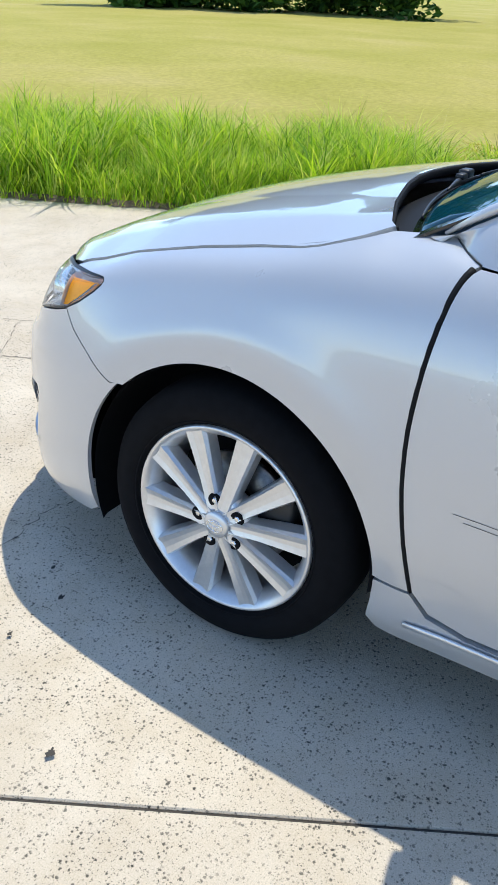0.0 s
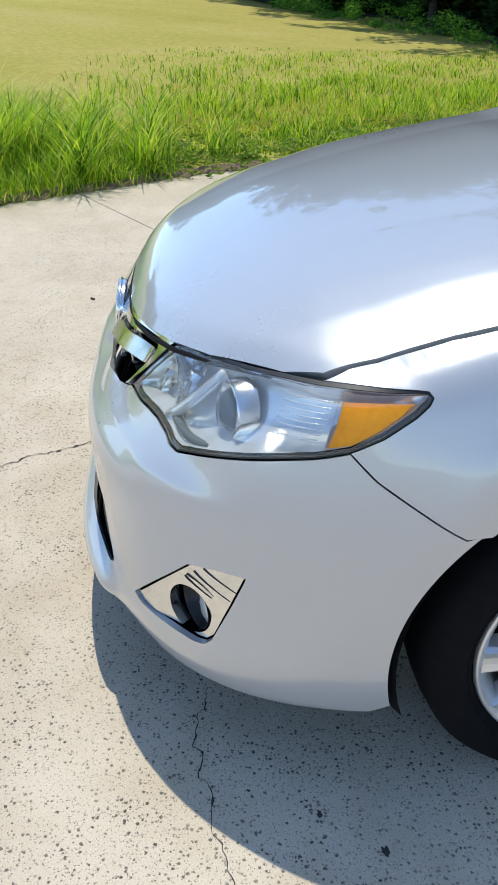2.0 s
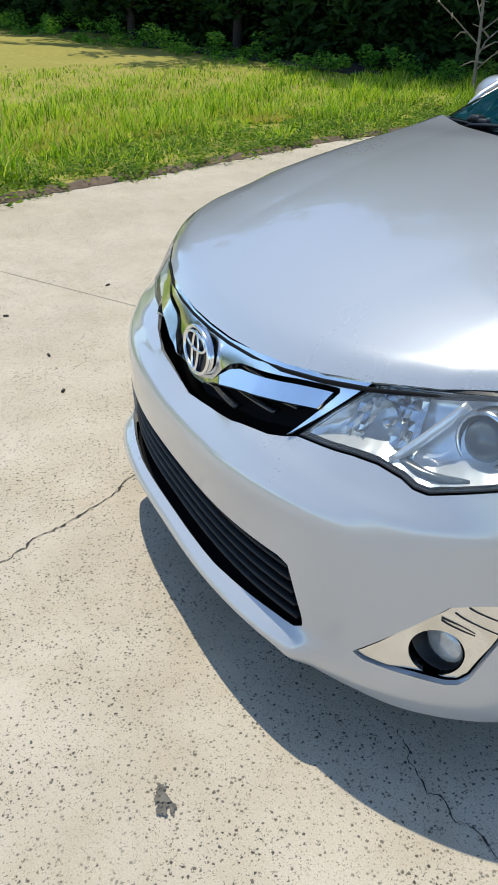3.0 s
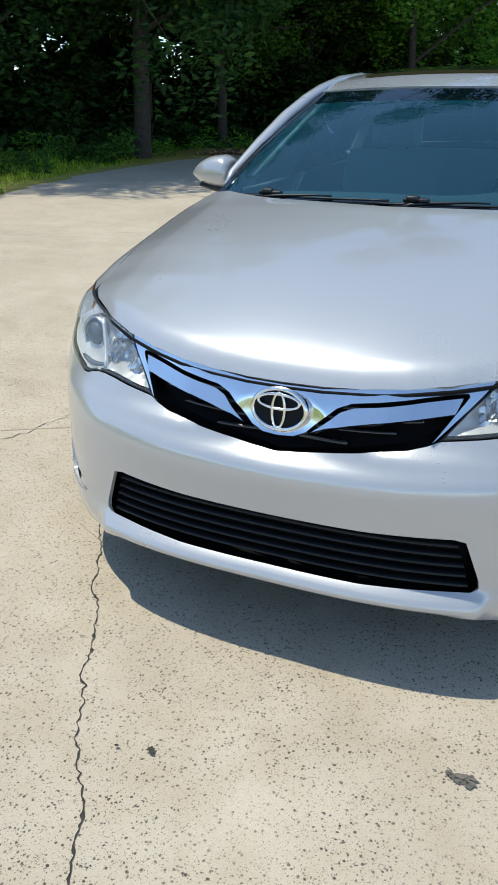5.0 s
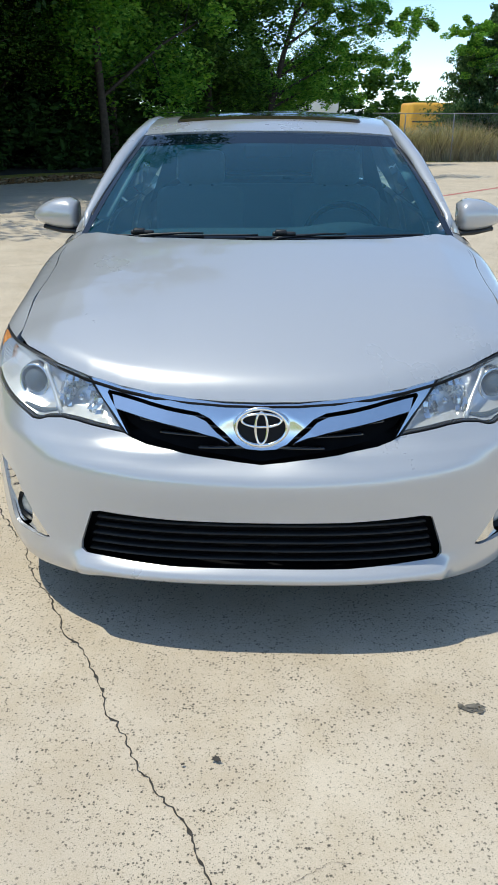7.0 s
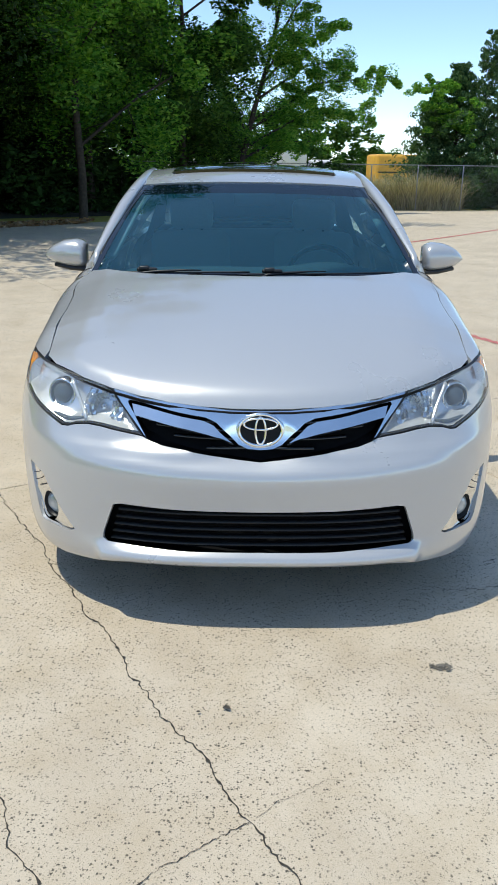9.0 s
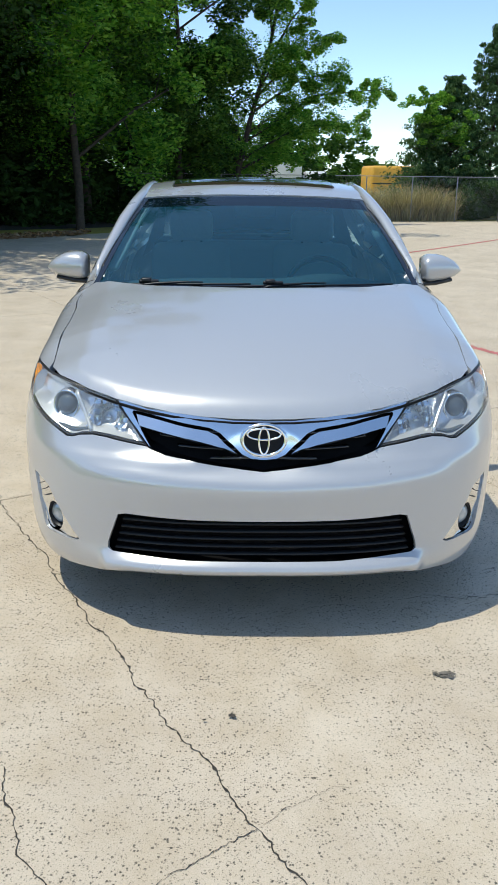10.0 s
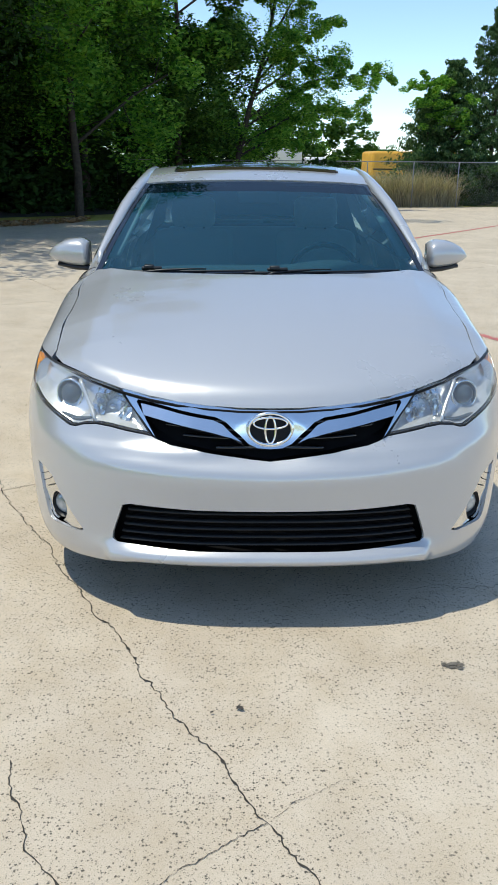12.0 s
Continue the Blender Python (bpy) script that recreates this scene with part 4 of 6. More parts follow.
for x0, x1, xk in ((-0.70, -0.03, -0.484), (-0.08, 0.62, 0.069)):
    def wp(x, lift, back):
        u = x / 0.75
        p = ws_surf(0.7 * u, 0.9 * back)
        return (p[0], p[1] - 0.3 * lift, p[2] + lift)
    wiper = sweep("wiper", [wp(x0 + (x1 - x0) * k / 16, 0.007, -0.004 + 0.020 * k / 16) for k in range(17)], (0.003, 0.004), BLACK, car, 8, label="black wiper parked along the windshield base")
    sweep("wiper_arm", [wp(xk - 0.05, 0.004, -0.02), wp(xk - 0.02, 0.012, -0.01), wp(xk + 0.05, 0.014, 0.0), wp(xk + 0.16, 0.012, 0.016), wp(xk + 0.24, 0.009, 0.022)], [(0.010, 0.007), (0.012, 0.008), (0.008, 0.006), (0.004, 0.004), (0.003, 0.003)], BLACK, wiper, 8)
    part("wiper_clip", box_bm(0.090, 0.024, 0.016, wp(xk, 0.020, 0.003), 0.006, 2), BLACK, wiper)
    part("wiper_clip", box_bm(0.046, 0.032, 0.022, wp(xk - 0.012, 0.024, 0.004), 0.007, 2), BLACK, wiper)

RY = [1.0, 1.06, 1.15, 1.30, 1.70, 2.10, 2.42]
RZ = [1.387, 1.406, 1.430, 1.464, 1.497, 1.482, 1.425]


def roof_surf(x, y, lift=0.0):
    x, y = np.asarray(x, float), np.asarray(y, float)
    return np.stack([x, y, pchip(RY, RZ, y) - 0.035 * np.abs(x / 0.6) ** 2.4 + lift], -1)


rf = [(0.0, 1.066), (0.3, 1.078), (0.595, 1.116), (0.60, 1.7), (0.585, 2.30), (0.3, 2.37), (0.0, 2.39)]
sun_open = [(-0.445, 1.275), (0.445, 1.275), (0.455, 1.33), (0.455, 1.74), (-0.455, 1.74), (-0.455, 1.33)]
roof = sheet("roof", roof_surf, rf + [(-x, y) for x, y in reversed(rf) if x > 0], PAINT, car, holes=[sun_open], step=(0.05, 0.05), depth=0.012, out=(0, 1.6, 0.5), label="silver roof panel with a sunroof")
sheet("sunroof", lambda x, y: roof_surf(x, y, 0.004 + 0.010 * np.clip((1.36 - y) / 0.08, 0, 1)), sun_open, GLOSSBLACK, roof, step=(0.04, 0.04), gap=0.004, depth=0.02, out=(0, 1.6, 0.5), label="dark tinted sunroof glass")
RAIL = [(0.738, 0.375, 1.042), (0.742, 0.45, 1.094), (0.705, 0.65, 1.196), (0.668, 0.85, 1.292), (0.634, 1.02, 1.360), (0.614, 1.16, 1.400), (0.604, 1.40, 1.440), (0.606, 1.75, 1.460), (0.603, 2.10, 1.445), (0.612, 2.35, 1.382), (0.645, 2.62, 1.25), (0.69, 2.90, 1.105)]
for sgn in (1, -1):
    fx = sgn < 0
    sweep("roof_rail", RAIL, [(0.004, 0.004), (0.016, 0.010), (0.026, 0.017), (0.030, 0.020), (0.030, 0.020), (0.028, 0.020)] + [(0.022, 0.018)] * 3 + [(0.05, 0.02), (0.09, 0.022), (0.11, 0.025)], PAINT, car, 14, flip_x=fx, label="silver pillar and roof rail")
    sweep("glass_seal", [(x - 0.022, y + 0.006, z + 0.004) for x, y, z in RAIL[:6]], (0.007, 0.006), BLACK, car, 6, flip_x=fx)

    def belt(y):
        p = skin_at(0.91, y, 1.008)
        return Vector((p.x - 0.006, y, p.z))

    def rail(y):
        ry = [p[1] for p in RAIL]
        return Vector((np.interp(y, ry, [p[0] for p in RAIL]) + 0.012, y, np.interp(y, ry, [p[2] for p in RAIL]) - 0.014))

    def window(name, yb0, yb1, yt0, yt1, mat, label=""):
        v, f = [], []
        for i in range(13):
            a, b = belt(yb0 + (yb1 - yb0) * i / 12), rail(yt0 + (yt1 - yt0) * i / 12)
            for k in range(7):
                p = a.lerp(b, k / 6)
                p.x += 0.018 * math.sin(math.pi * k / 6)
                v.append(p)
        for i in range(12):
            for k in range(6):
                f.append((7 * i + k, 7 * i + 7 + k, 7 * i + 8 + k, 7 * i + 1 + k))
        return mesh_part(name, v, f, mat, car, label, True, fx)

    window("side_window", 0.59, 1.465, 0.89, 1.465, SIDEGLASS, "dark tinted side window")
    pv, pf = [], []
    for (ya, za), yb in zip(((0.335, 1.033), (0.365, 1.0355), (0.395, 1.036), (0.432, 1.024), (0.470, 1.011), (0.495, 1.009), (0.522, 1.008)), (0.375, 0.40, 0.43, 0.475, 0.53, 0.575, 0.622)):
        a, b = skin_at(0.91, ya, za, 0.001), rail(yb)
        for k in range(5):
            p = a.lerp(b, k / 4)
            p.x += 0.010 * math.sin(math.pi * k / 4)
            pv.append(p)
    for i in range(6):
        for k in range(4):
            pf.append((5 * i + k, 5 * i + 5 + k, 5 * i + 6 + k, 5 * i + 1 + k))
    mesh_part("pillar_base", pv, pf, PAINT, car, "", True, fx)
    sweep("pillar_seam", [skin_at(0.91, 0.397 + 0.073 * k / 5, 1.0365 - 0.025 * k / 5, 0.0015) for k in range(6)], (0.002, 0.002), BLACK, car, 6, flip_x=fx)
    sweep("roof_lining", [(x - 0.030, y + 0.02, z - 0.030) for x, y, z in RAIL[3:10]], (0.030, 0.030), INTERIOR, car, 8, flip_x=fx)
    sweep("pillar_trim", [(x - 0.055, y + 0.05, z - 0.02) for x, y, z in RAIL[1:6]], (0.032, 0.012), SEATMAT, car, 8, flip_x=fx, label="pale inner pillar trim")
    window("window_corner", 0.525, 0.59, 0.625, 0.89, GLOSSBLACK)
    window("door_pillar", 1.465, 1.56, 1.465, 1.54, GLOSSBLACK)
    window("side_window", 1.56, 2.345, 1.54, 2.225, SIDEGLASS, "dark tinted side window")
    window("rear_pillar", 2.345, 2.62, 2.225, 2.62, PAINT)
    sweep("belt_moulding", [belt(y) + Vector((0.006, 0, 0.002)) for y in np.linspace(0.56, 2.40, 30)], (0.007, 0.009), CHROME, car, 8, flip_x=fx, label="bright moulding under the side windows")
    # door mirror
    mx = np.linspace(0.0, 1.0, 15)
    mt_ = pchip([0, 0.2, 0.45, 0.75, 0.92, 1.0], [1.122, 1.142, 1.138, 1.116, 1.090, 1.066], mx)
    mb_ = pchip([0, 0.2, 0.45, 0.75, 0.92, 1.0], [1.018, 1.002, 1.008, 1.024, 1.042, 1.058], mx)
    mv, mf, nk = [], [], 24
    for i, t in enumerate(mx):
        zc, zr = (mt_[i] + mb_[i]) / 2, (mt_[i] - mb_[i]) / 2
        depth = 0.088 * (1 - 0.75 * t**3) * (0.72 if i == 0 else 1)
        for k in range(nk):
            w = 2 * math.pi * k / nk
            cy, cz = math.cos(w), math.sin(w)
            yy = depth * math.copysign(abs(cy) ** 0.85, cy)
            mv.append((0.828 + 0.206 * t, min(0.672 + yy + 0.02 * t, 0.700 + 0.012 * t), zc + zr * math.copysign(abs(cz) ** 0.75, cz)))
    for i in range(14):
        for k in range(nk):
            k2 = (k + 1) % nk
            mf.append((i * nk + k, (i + 1) * nk + k, (i + 1) * nk + k2, i * nk + k2))
    mf += [tuple(range(nk)), tuple(14 * nk + k for k in reversed(range(nk)))]
    mir = mesh_part("side_mirror", mv, mf, PAINT, car, "silver door mirror on a black foot", True, fx)
    sweep("mirror_foot", [(0.80, 0.62, 1.000), (0.845, 0.64, 1.002), (0.90, 0.655, 1.006), (0.985, 0.66, 1.018)], [(0.04, 0.016), (0.036, 0.014), (0.045, 0.016), (0.02, 0.010)], BLACK, mir, 10, flip_x=fx)
    v = [(0.930 + 0.088 * math.cos(w), 0.7012, 1.068 + 0.055 * math.copysign(abs(math.sin(w)) ** 0.7, math.sin(w))) for w in np.linspace(0, 2 * math.pi, 37)[:-1]]
    mesh_part("mirror_glass", v, [tuple(reversed(range(36)))], MIRROR, mir, "", False, fx)


def rw_surf(a, b):
    u, v = np.asarray(a) / 0.6, np.asarray(b) / 0.7
    return np.stack([u * (0.57 * (1 - v) + 0.66 * v), 2.40 + 0.56 * v - 0.05 * u**2, 1.412 * (1 - v) + 1.095 * v + 0.02 * np.sin(math.pi * v) - 0.02 * u**2 * (1 - v)], -1)


sheet("rear_window", rw_surf, [(-0.6, 0), (0.6, 0), (0.6, 0.7), (-0.6, 0.7)], GLOSSBLACK, car, step=(0.06, 0.06), depth=0.006, out=(0, 2.2, 0.6), label="dark rear window")
trunk = sheet("trunk_lid", lambda x, y: np.stack([np.asarray(x, float), np.asarray(y, float), 1.095 + 0.012 * np.sin((np.asarray(y) - 2.95) * 3.5) - 0.035 * np.abs(np.asarray(x) / 0.78) ** 2.5], -1), [(-0.72, 2.93), (0.72, 2.93), (0.78, 3.2), (0.72, 3.66), (0.4, 3.735), (0, 3.75), (-0.4, 3.735), (-0.72, 3.66), (-0.78, 3.2)], PAINT, car, step=(0.05, 0.05), depth=0.03, out=(0, 3.3, 0.5))
sheet("tail_panel", tail, mirrored([(0, 1.06), (SMAX - sat(0.80, 3.70), 1.055), (SMAX - sat(0.86, 3.62), 0.70), (0, 0.67)]), PAINT, car, step=(0.05, 0.04), depth=0.02)
for sgn in (1, -1):
    t0, t1 = SMAX - sat(0.86, 3.62), SMAX - sat(0.50, 3.80)
    sheet("tail_lamp", lambda s, z: skin(SMAX - s, z, 0.006), [(t1, 0.80), (t1, 0.97), (t0 - 0.01, 0.98), (t0 - 0.01, 0.80)], RED, car, step=(0.04, 0.04), depth=0.02, flip_x=sgn < 0, label="red tail lamp")

# ---- cabin, seen through the windshield ----
dash_v, dash_f = [], []
prof = [(0.22, 0.995), (0.40, 1.012), (0.60, 1.022), (0.74, 1.005), (0.80, 0.95), (0.80, 0.70), (0.72, 0.45)]
for x in np.linspace(-0.742, 0.742, 29):
    hump = 0.030 * math.exp(-(((x - 0.36) / 0.16) ** 2))
    for y, z in prof:
        dash_v.append((x, y, z + hump * (0.4 < y < 0.9) - 0.02 * (abs(x) / 0.7) ** 3))
for i in range(28):
    for k in range(len(prof) - 1):
        a = i * len(prof) + k
        dash_f.append((a, a + len(prof), a + len(prof) + 1, a + 1))
mesh_part("dashboard", dash_v, dash_f, INTERIOR, car, "dark grey dashboard top")
v, f = torus(0.185, 0.185, 0.016, 48, 10)
mt = Matrix.Translation((0.36, 0.93, 0.915)) @ Matrix.Rotation(radians(-24), 4, "X")
wheel_s = mesh_part("steering_wheel", [mt @ Vector(p) for p in v], f, BLACK, car, "black steering wheel")
bm = box_bm(0.34, 0.03, 0.07, (0, 0, 0), 0.012)
bmesh.ops.transform(bm, matrix=mt, verts=bm.verts)
part("steering_spoke", bm, BLACK, wheel_s)
for x in (-0.37, 0.37):
    bm = box_bm(0.48, 0.16, 0.64, (x, 1.45, 0.80), 0.06, 3)
    for vv in bm.verts:
        vv.co.y += 0.25 * (vv.co.z - 0.5)
    seat = part("front_seat", bm, SEATMAT, car, "light grey front seat")
    part("cushion", box_bm(0.50, 0.52, 0.16, (x, 1.18, 0.46), 0.05, 3), SEATMAT, seat)
    bm = box_bm(0.26, 0.10, 0.18, (x, 1.66, 1.215), 0.04, 3)
    part("headrest", bm, SEATMAT, seat)
    for dx in (-0.06, 0.06):
        sweep("headrest_post", [(x + dx, 1.63, 1.08), (x + dx, 1.655, 1.16)], (0.007, 0.007), STEEL, seat, 6)
rear_seat = part("rear_seat", box_bm(1.2, 0.18, 0.62, (0, 2.28, 0.78), 0.06, 3), SEATMAT, car)
part("parcel_shelf", box_bm(1.36, 0.62, 0.03, (0, 2.66, 1.055), 0.01, 1), INTERIOR, car)
for sgn in (1, -1):
    v = []
    for x, y, z in RAIL[8:]:
        q = rw_surf(0.6, 0.7 * min(max((y - 2.38) / 0.52, 0.0), 1.0))
        v += [(x - 0.004, y, z - 0.006), (q[0] - 0.01, q[1] + 0.01, q[2] - 0.006)]
    lv = []
    for y in np.linspace(2.15, 2.95, 9):
        x1, z1 = np.interp(y, [p[1] for p in RAIL], [p[0] for p in RAIL]), np.interp(y, [p[1] for p in RAIL], [p[2] for p in RAIL])
        lv += [(0.735, y, 0.98), (x1 - 0.035, y, z1 - 0.02)]
    mesh_part("side_lining", lv, [(2 * k, 2 * k + 1, 2 * k + 3, 2 * k + 2) for k in range(8)], INTERIOR, car, "", True, sgn < 0)
    mesh_part("rear_pillar_trim", v, [(2 * k, 2 * k + 1, 2 * k + 3, 2 * k + 2) for k in range(len(RAIL) - 9)], INTERIOR, car, "", True, sgn < 0)
part("cabin_floor", box_bm(1.40, 2.2, 0.04, (0, 1.45, 0.30), 0.01, 1), INTERIOR, car)
part("cabin_bulkhead", box_bm(1.30, 0.04, 0.66, (0, 0.25, 0.62), 0.01, 1), INTERIOR, car)
part("rear_mirror", box_bm(0.22, 0.02, 0.06, (0.0, 0.93, 1.325), 0.012, 2), BLACK, car)
for x in (-0.36, 0.36):
    part("sun_visor", box_bm(0.40, 0.14, 0.016, (x, 1.18, 1.382), 0.006, 1), SEATMAT, car)
part("headliner", box_bm(1.06, 1.1, 0.012, (0, 1.80, 1.412), 0.004, 1), SEATMAT, car)
# plain dark box, unseen, added to stop light leaking through the hood gaps
part("engine_bay_light_block", box_bm(1.2, 0.85, 0.44, (0, -0.18, 0.48), 0.04, 2), DARK, car)
part("radiator_support", box_bm(1.16, 0.22, 0.42, (0, -0.70, 0.42), 0.04, 2), DARK, car)
part("underbody", box_bm(1.02, 4.2, 0.14, (0, 1.40, 0.26), 0.03, 1), DARK, car, "dark underbody")
sh_v, sh_f = [], []
for k, s_ in enumerate(np.linspace(-1.02, 1.02, 61)):
    p = skin(s_, 0.228, -0.014)
    sh_v += [tuple(p), (p[0] * 0.9, max(p[1] + 0.18, -0.78), 0.244), (p[0] * 0.72, -0.40, 0.244)]
for k in range(60):
    for q in range(2):
        sh_f.append((3 * k + q, 3 * k + 3 + q, 3 * k + 4 + q, 3 * k + 1 + q))
mesh_part("splash_shield", sh_v, sh_f, DARK, car, "black shield under the nose")
for x in (-0.62, 0.62):
    part("floor_side", box_bm(0.34, 1.75, 0.10, (x, 1.38, 0.255), 0.02, 1), DARK, car)

# ---- wheels ----
def build_wheel():
    """One wheel about the origin, its outer face towards +x; children under an Empty part."""
    tyre_prof = [(-0.205, 0.222), (-0.212, 0.245), (-0.214, 0.285), (-0.205, 0.318), (-0.190, 0.331), (-0.150, 0.3375), (-0.107, 0.339), (-0.064, 0.3375), (-0.020, 0.331), (-0.003, 0.318), (0.009, 0.290), (0.010, 0.272), (0.004, 0.254), (-0.010, 0.242), (-0.012, 0.232)]
    v, f = lathe(tyre_prof, 72)
    hubob = mesh_part("wheel", v, f, TYRE, None, "ten-spoke silver alloy wheel with a black tyre")
    # raised rings on the sidewall
    for r in (0.252,):
        vv, ff = lathe([(0.0005 + (0.008 if r > 0.28 else 0.002), r - 0.003), (0.0025 + (0.008 if r > 0.28 else 0.002), r - 0.002), (0.0025 + (0.006 if r > 0.28 else 0.003), r + 0.002), (0.0 + (0.004 if r > 0.28 else 0.002), r + 0.003)], 72)
        mesh_part("sidewall_ring", vv, ff, TYRE, hubob)
    rim_prof = [(-0.20, 0.228), (-0.19, 0.218), (-0.15, 0.204), (-0.06, 0.201), (-0.030, 0.209), (-0.014, 0.219), (-0.006, 0.226), (-0.001, 0.232), (0.002, 0.237), (-0.002, 0.2405), (-0.008, 0.242)]
    v, f = lathe(rim_prof, 72)
    rim = mesh_part("rim", v, f, ALLOY, hubob, "bright alloy rim")
    sv, sf = [], []
    secs = [(0.030, 0.019, 0.014, 0.034), (0.070, 0.0190, 0.008, 0.038), (0.110, 0.0205, 0.004, 0.040), (0.160, 0.0240, 0.000, 0.042), (0.200, 0.0275, -0.003, 0.040), (0.228, 0.0290, -0.004, 0.030)]
    for r, hw, x0, dep in secs:
        for a, b in ((-hw * 1.12, -dep), (-hw, -0.010), (-hw * 0.80, 0.0), (-hw * 0.25, -0.0035), (hw * 0.25, -0.0035), (hw * 0.80, 0.0), (hw, -0.010), (hw * 1.12, -dep)):
            sv.append((x0 + b, a, r))
    for i in range(len(secs) - 1):
        for k in range(7):
            sf.append((8 * i + k, 8 * i + 8 + k, 8 * i + 9 + k, 8 * i + 1 + k))
    spoke = mesh_part("spoke", sv, sf, ALLOY, hubob, "", False)
    spoke.rotation_euler.x = radians(-14)
    for k in range(1, 10):
        c = new("spoke", spoke.data)
        c.parent = hubob
        c.rotation_euler.x = radians(-14 + 36 * k)
    v, f = lathe([(-0.05, 0.076), (-0.004, 0.075), (0.003, 0.067), (0.004, 0.040), (0.014, 0.036)], 40)
    mesh_part("hub", v, f, ALLOY, hubob)
    v, f = lathe([(0.010, 0.034), (0.018, 0.0335), (0.021, 0.030), (0.0235, 0.018), (0.024, 0.0005)], 32)
    cap = mesh_part("centre_cap", v, f, ALLOY, hubob, "silver centre cap with an oval badge")
    tv, tf = torus(0.021, 0.015, 0.0016, 28, 6)
    mesh_part("badge_oval", [(0.024 + y, x, z) for x, y, z in tv], tf, CHROME, hubob)
    for rx, rz, cz in ((0.006, 0.013, 0.0), (0.015, 0.006, 0.005)):
        tv, tf = torus(rx, rz, 0.0013, 24, 6)
        mesh_part("badge_oval", [(0.0245 + y, x, z + cz) for x, y, z in tv], tf, CHROME, hubob)
    # near-black disc on the hub face paints the shade of each nut recess
    pocket_v, pocket_f = lathe([(-0.0150, 0.0180), (-0.0105, 0.0175), (-0.0108, 0.0005)], 20)
    nut_v, nut_f = lathe([(-0.030, 0.0085), (-0.012, 0.0080), (-0.009, 0.0060), (-0.008, 0.0005)], 6)
    pm = nm = None
    for k in range(5):
        w = radians(103 + 72 * k)
        off = Vector((0, 0.0585 * math.cos(w), 0.0585 * math.sin(w)))
        if pm is None:
            po = mesh_part("nut_pocket_shade", pocket_v, pocket_f, DARK, hubob)
            no = mesh_part("lug_nut", nut_v, nut_f, CHROME, hubob, "chrome lug nut", False)
            pm, nm = po.data, no.data
        else:
            po, no = new("nut_pocket_shade", pm), new("lug_nut", nm)
            po.parent = no.parent = hubob
        po.location = off + Vector((0.0185, 0, 0))
        no.location = off + Vector((0.0190, 0, 0))
    v, f = lathe([(-0.075, 0.06), (-0.072, 0.148), (-0.085, 0.148), (-0.088, 0.06)], 56)
    mesh_part("brake_disc", v, f, STEEL, hubob, "grey brake disc")
    bm = box_bm(0.06, 0.10, 0.14, (-0.075, 0.115, 0.02), 0.015, 2)
    part("brake_caliper", bm, BLACK, hubob)
    v, f = lathe([(-0.13, 0.20), (-0.13, 0.0005)], 40)
    mesh_part("backing_plate", v, f, DARK, hubob)
    return hubob


first = build_wheel()
first.parent = car
first.location = (0.886, 0.0, 0.333)
for x, y, turn in ((0.886, 2.775, 0.4), (-0.886, 0.0, 1.0), (-0.886, 2.775, 0.2)):
    m = Matrix.Translation((x, y, 0.333)) @ Matrix.Rotation(math.pi if x < 0 else 0, 4, "Z") @ Matrix.Rotation(turn, 4, "X")
    copy_thing(first, m)

# a thin scratch pair on the front door
for dz, y1 in ((0.0, 0.86), (-0.012, 0.80)):
    pts = [skin_at(0.91, y, 0.575 - 0.015 * ((y - 0.52) / 0.3) ** 2 + dz, 0.0008) for y in np.linspace(0.53 + abs(dz) * 2, y1, 14)]
    sweep("scratch", pts, (0.0005, 0.0005), CRACK, car, 5, label="thin dark scratch on the door")

# ---- ground, pavement and verge ----
EDGE = [(6.0, -45.0), (2.5, -20.0), (-0.9, -8.2), (-2.49, -4.56), (-3.00, -3.6), (-3.52, -2.69), (-3.80, -2.13), (-4.35, -1.37), (-4.80, -0.80), (-5.20, -0.10), (-5.60, 1.0), (-6.10, 2.1), (-6.70, 3.45), (-7.05, 4.76), (-7.60, 7.2), (-8.1, 10.2), (-8.2, 12.2), (-7.9, 14.8), (-6.9, 17.2), (-5.2, 19.2), (-3.0, 21.5), (0.0, 24.5), (3.5, 28.5), (7.0, 29.9), (12.0, 30.9), (26.0, 33.0)]
EDGE_NP = np.array(EDGE)
PAVE = np.concatenate([EDGE_NP, [(60.0, 33.0), (60.0, -45.0)]])


def edge_dist(p):
    """Distance from the pavement's grassed edge; negative on the pavement."""
    a, b = EDGE_NP[:-1], EDGE_NP[1:]
    d = b - a
    best = np.full(len(p), 1e9)
    for q in range(len(a)):
        t = np.clip(((p - a[q]) @ d[q]) / (d[q] @ d[q]), 0, 1)
        best = np.minimum(best, np.linalg.norm(p - a[q] - t[:, None] * d[q], axis=1))
    return np.where(inside(PAVE, p), -best, best)


def terrain(p):
    """Height of the ground: below the slabs, then a low bank and a field that rises gently."""
    p = np.asarray(p, float)
    d = edge_dist(p)
    out = np.clip(d, 0, None)
    bank = 0.035 * np.clip((d + 0.02) / 0.12, 0, 1)
    west = np.clip((-p[:, 0] - 3) / 10, 0, 1) * np.clip((14 - p[:, 1]) / 8, 0, 1)
    rise = west * 0.060 * np.clip(out - 1.0, 0, 130) * np.clip(1.0 - 0.05 * (p[:, 1] + 6), 0.55, 1.0)
    wob = 0.03 * np.sin(p[:, 0] * 0.9 + 1.3) * np.sin(p[:, 1] * 0.7) * np.clip(out / 2, 0, 1)
    return np.where(d < -0.02, -0.05, -0.01 + bank) + rise + wob


